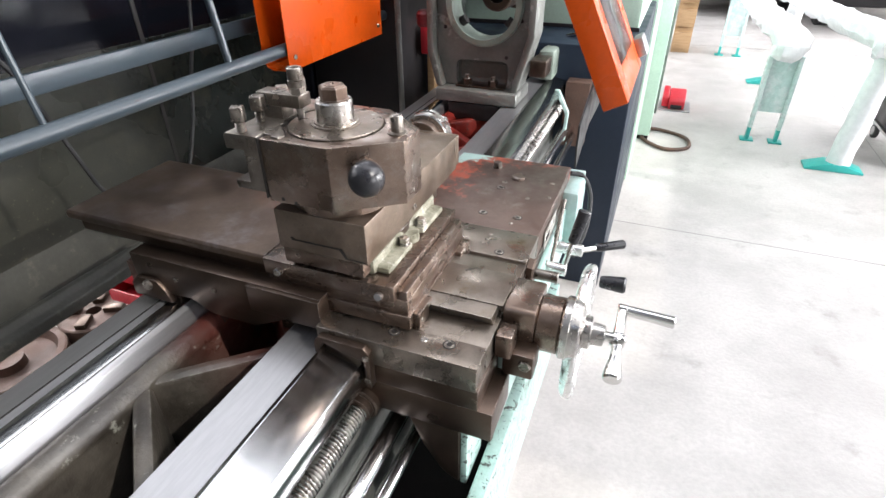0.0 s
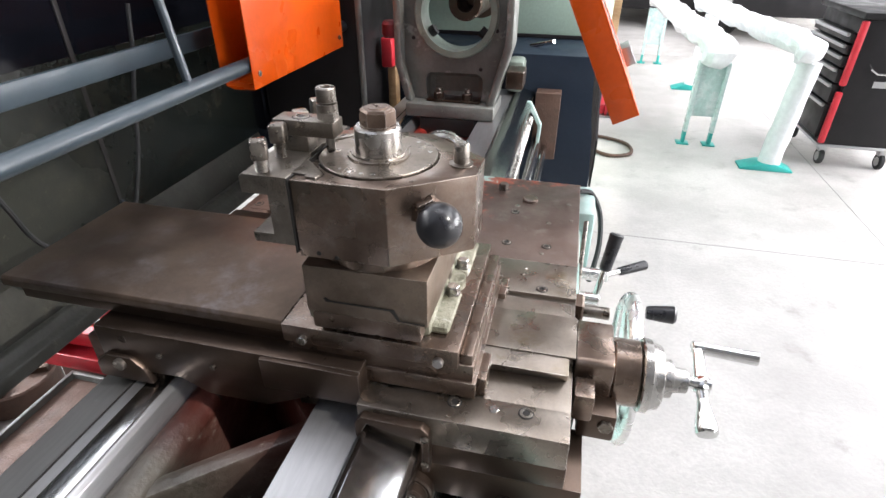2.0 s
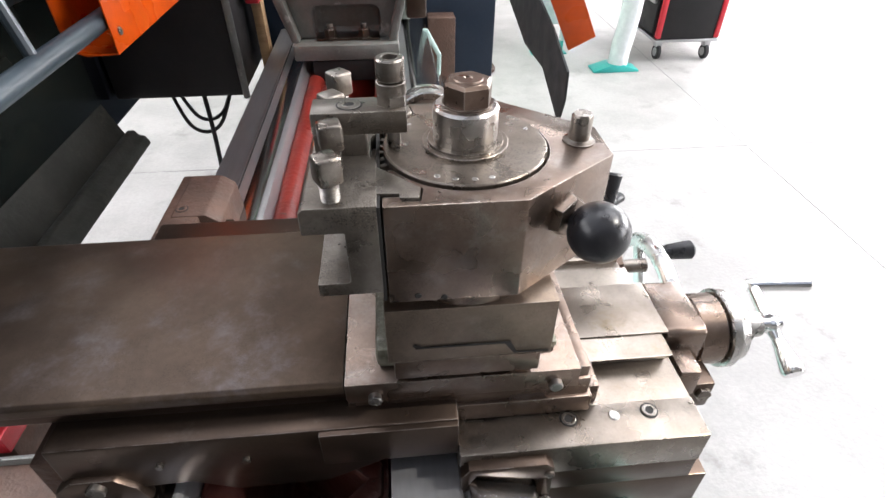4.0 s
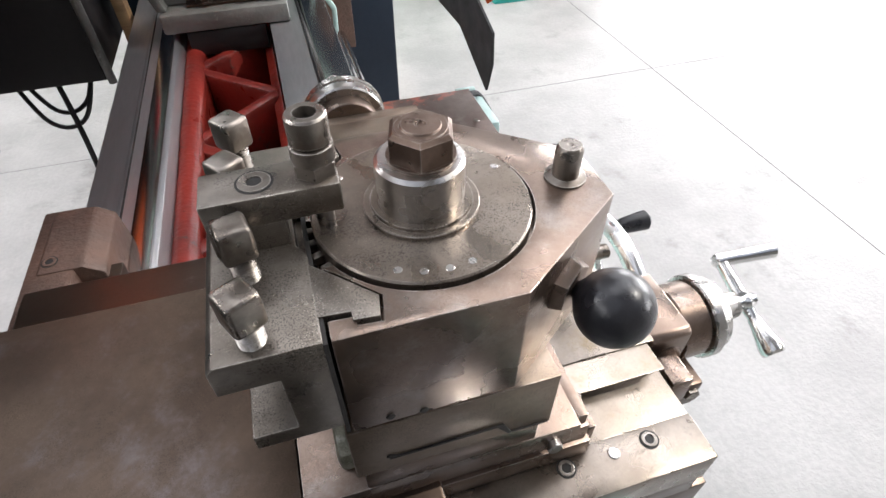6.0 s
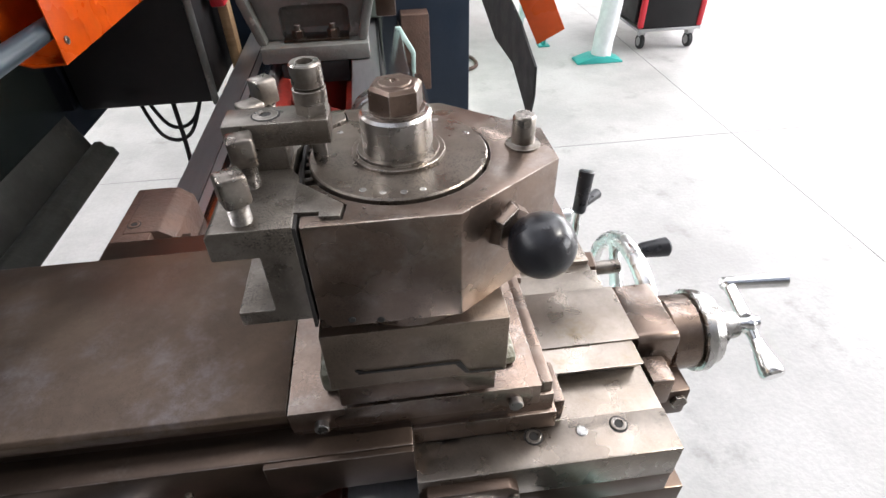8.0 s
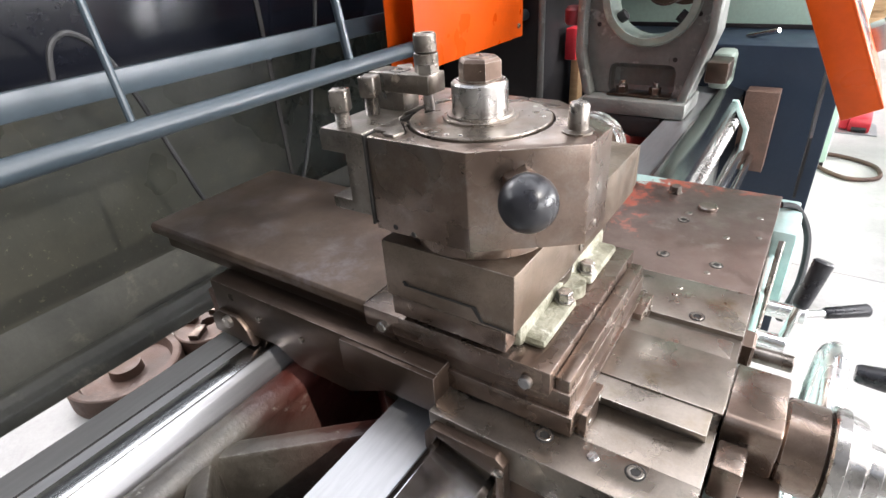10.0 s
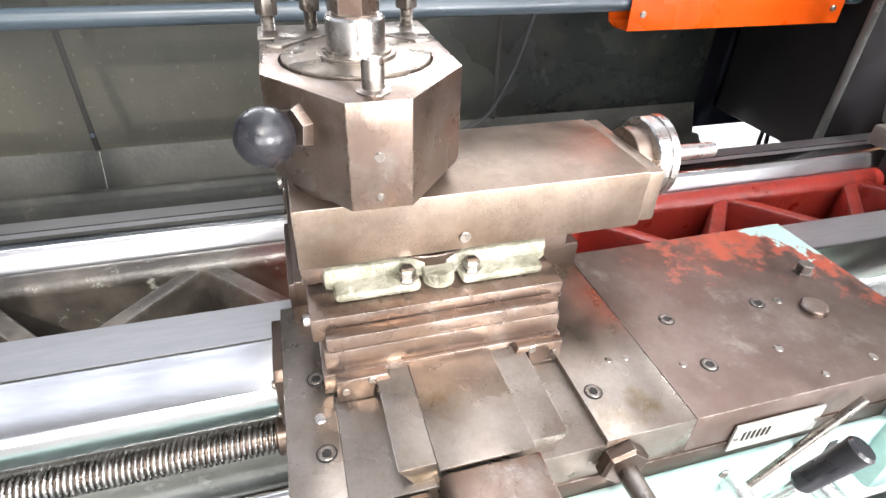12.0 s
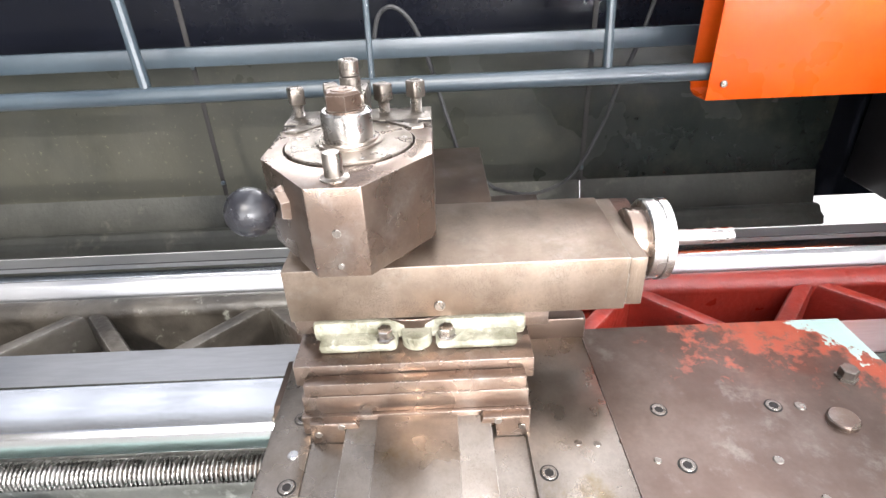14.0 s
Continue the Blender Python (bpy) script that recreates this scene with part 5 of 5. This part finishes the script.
def foot_pedal():
    t = thing("foot_pedal", (0.19, 5.08, 0), "red foot pedal switch on a steel plate on the floor", "foot pedal")
    part("base", box(bm(), 0.06, 0.31, 4.97, 5.26, 0, 0.012, 0.003), STEEL_GRAY, t)
    part("hood", prism(bm(), [(5.0, 0.012), (5.0, 0.075), (5.03, 0.11), (5.16, 0.15), (5.22, 0.13), (5.22, 0.012)], "x", 0.13, 0.26, 0.012), RED, t)
    part("side_wing", prism(bm(), [(5.02, 0.02), (5.04, 0.10), (5.20, 0.16), (5.22, 0.02)], "x", 0.075, 0.129, 0.01), RED, t)
    part("treadle", prism(bm(), [(4.985, 0.02), (4.985, 0.035), (5.0, 0.05), (5.0, 0.02)], "x", 0.15, 0.24, 0.002), CHARCOAL, t)
    return t


foot_pedal()
tagged(part("hose", sweep(bm(), curve_points([(-0.05, 4.3, 0.015), (0.0, 4.15, 0.015), (0.15, 4.02, 0.015), (0.3, 4.1, 0.015), (0.28, 4.3, 0.015), (0.1, 4.42, 0.015), (-0.04, 4.4, 0.02)], 10), 0.013, 10), RUST), "brown rubber hose loop on the floor", "hose")


def green_crate():
    t = thing("pallet_crate", (0.25, 7.5, 0), "small pine crate beside the headstock", "crate")
    for z in (0.05, 0.3, 0.55):
        part("board", box(bm(), 0.08, 0.28, 7.3, 7.34, z, z + 0.18, 0.004), WOOD, t)
    part("side", box(bm(), 0.08, 0.28, 7.34, 7.8, 0, 0.72, 0.004), WOOD, t)
    return t


green_crate()


def van():
    t = thing("van", (3.2, 10, 0), "white delivery van parked at the far end", "van")
    part("body", prism(bm(), [(9.2, 0.35), (9.2, 1.1), (9.35, 2.2), (13.2, 2.2), (14, 1.2), (14.2, 0.35)], "x", 1.9, 3.9, 0.06), WHITE, t)
    part("bumper", box(bm(), 1.9, 3.9, 9.08, 9.25, 0.35, 0.62, 0.04), CHARCOAL, t)
    part("plate_panel", box(bm(), 2.4, 2.95, 9.18, 9.2, 0.80, 0.92, 0.004), WHITE, t)
    for k in range(7):
        part("bar", box(bm(), 2.44 + k * 0.07, 2.48 + k * 0.07, 9.176, 9.18, 0.83, 0.89, 0), NAVY, t)
    for x in (1.95, 3.78):
        part("tail_light", box(bm(), x, x + 0.1, 9.16, 9.25, 0.75, 1.2, 0.02), RED, t)
    for x in (1.95, 3.65):
        for y in (9.9, 13.2):
            part("wheel", cyl(bm(), (x, y, 0.33), (x + 0.2, y, 0.33), 0.33, seg=28, e=0.03), RUBBER, t)
    return t


van()


def car():
    t = thing("car", (0.9, 11, 0), "silver gray car parked at the far end", "car")
    part("body", prism(bm(), [(10.2, 0.3), (10.15, 0.75), (10.4, 1.0), (10.9, 1.45), (12.6, 1.45), (13.3, 0.95), (14.1, 0.85), (14.2, 0.3)], "x", 0.1, 1.75, 0.06), STEEL_GRAY, t)
    part("rear_window", prism(bm(), [(10.42, 1.02), (10.88, 1.42), (10.90, 1.40), (10.45, 1.0)], "x", 0.25, 1.6, 0), CHARCOAL, t)
    part("bumper", box(bm(), 0.1, 1.75, 10.08, 10.3, 0.28, 0.5, 0.04), CHARCOAL, t)
    for x in (0.12, 1.53):
        for y in (10.9, 13.3):
            part("wheel", cyl(bm(), (x, y, 0.3), (x + 0.2, y, 0.3), 0.3, seg=28, e=0.03), RUBBER, t)
    return t


car()


# ---- things behind the bed ----
def chuck_jaw_plate(x, y, z, r, label):
    t = thing("chuck", (x, y, 0), label, "chuck")
    part("disc", rev(bm(), (x, y, z - 0.09), (0, 0, 1), [(0, r), (0.085, r), (0.09, r - 0.006), (0.09, r * 0.22), (0.05, r * 0.2), (0.05, 0)], 56), RUST, t)
    part("bore", cyl(bm(), (x, y, z - 0.045), (x, y, z - 0.038), r * 0.22), DARK_INSET, t)
    for k in range(4):
        a = math.pi * k / 2 + 0.5
        m = Matrix.Translation((x, y, 0)) @ Matrix.Rotation(a, 4, "Z")
        part("jaw", box(bm(), r * 0.35, r * 0.9, -0.02, 0.02, z - 0.002, z + 0.022, 0.003, m), STEEL_DARK, t)
    return t


def dish(x, y, z, r):
    t = thing("face_plate", (x, y, 0), "rusty dished face plate lying on the floor behind the lathe", "face plate")
    part("plate", rev(bm(), (x, y, 0.0), (0, 0, 1), [(0, r * 0.9), (0.01, r), (z, r), (z + 0.004, r - 0.006), (z + 0.004, r - 0.03), (z - 0.03, r - 0.045), (z - 0.035, r * 0.3), (z, r * 0.28), (z, 0)], 64), RUST, t)
    return t


chuck_jaw_plate(-1.98, 1.12, 0.10, 0.135, "rusty four-jaw chuck lying flat behind the bed")
dish(-2.05, 0.80, 0.09, 0.2)


def toolbox():
    t = thing("toolbox", (-1.48, 1.08, 0), "open red toolbox on a rusty stand behind the bed", "toolbox")
    part("stand", box(bm(), -1.60, -1.36, 1.03, 1.18, 0, 0.34, 0.006), RUST, t)
    for z, dx, dy in ((0.34, 0, 0), (0.392, -0.03, 0.045)):
        x0, x1, y0, y1 = -1.63 + dx, -1.335 + dx, 1.0 + dy, 1.13 + dy
        tray = part("tray", box(bm(), x0, x1, y0, y1, z + 0.001, z + 0.006, 0.001), RED, t)
        for b in ((x0, x0 + 0.006, y0, y1), (x1 - 0.006, x1, y0, y1), (x0 + 0.006, x1 - 0.006, y0, y0 + 0.006), (x0 + 0.006, x1 - 0.006, y1 - 0.006, y1)):
            part("side", box(bm(), *b, z + 0.006, z + 0.051, 0.001), RED, tray)
    part("link", box(bm(), -1.352, -1.346, 1.06, 1.08, 0.36, 0.43, 0.001), TURNED, t)
    part("wrench", cyl(bm(), (-1.60, 1.08, 0.432), (-1.46, 1.12, 0.430), 0.012), CHROME, t)
    return t


def chip_tray():
    t = thing("chip_tray", (-1.22, 0.64, 0), "brown oily steel chip tray with a raised rim behind the bed", "tray")
    x0, x1, y0, y1, z = -1.495, -0.95, 0.10, 0.985, 0.335
    part("pan", box(bm(), x0 + 0.012, x1 - 0.012, y0 + 0.012, y1 - 0.012, 0.0, z, 0.002), RUST, t)
    for b in ((x0, x0 + 0.0115, y0, y1), (x1 - 0.0115, x1, y0, y1), (x0 + 0.012, x1 - 0.012, y0, y0 + 0.0115), (x0 + 0.012, x1 - 0.012, y1 - 0.0115, y1)):
        part("rim", box(bm(), *b, 0.0, z + 0.018, 0.003), CAST, t)
    return t


chip_tray()
toolbox()
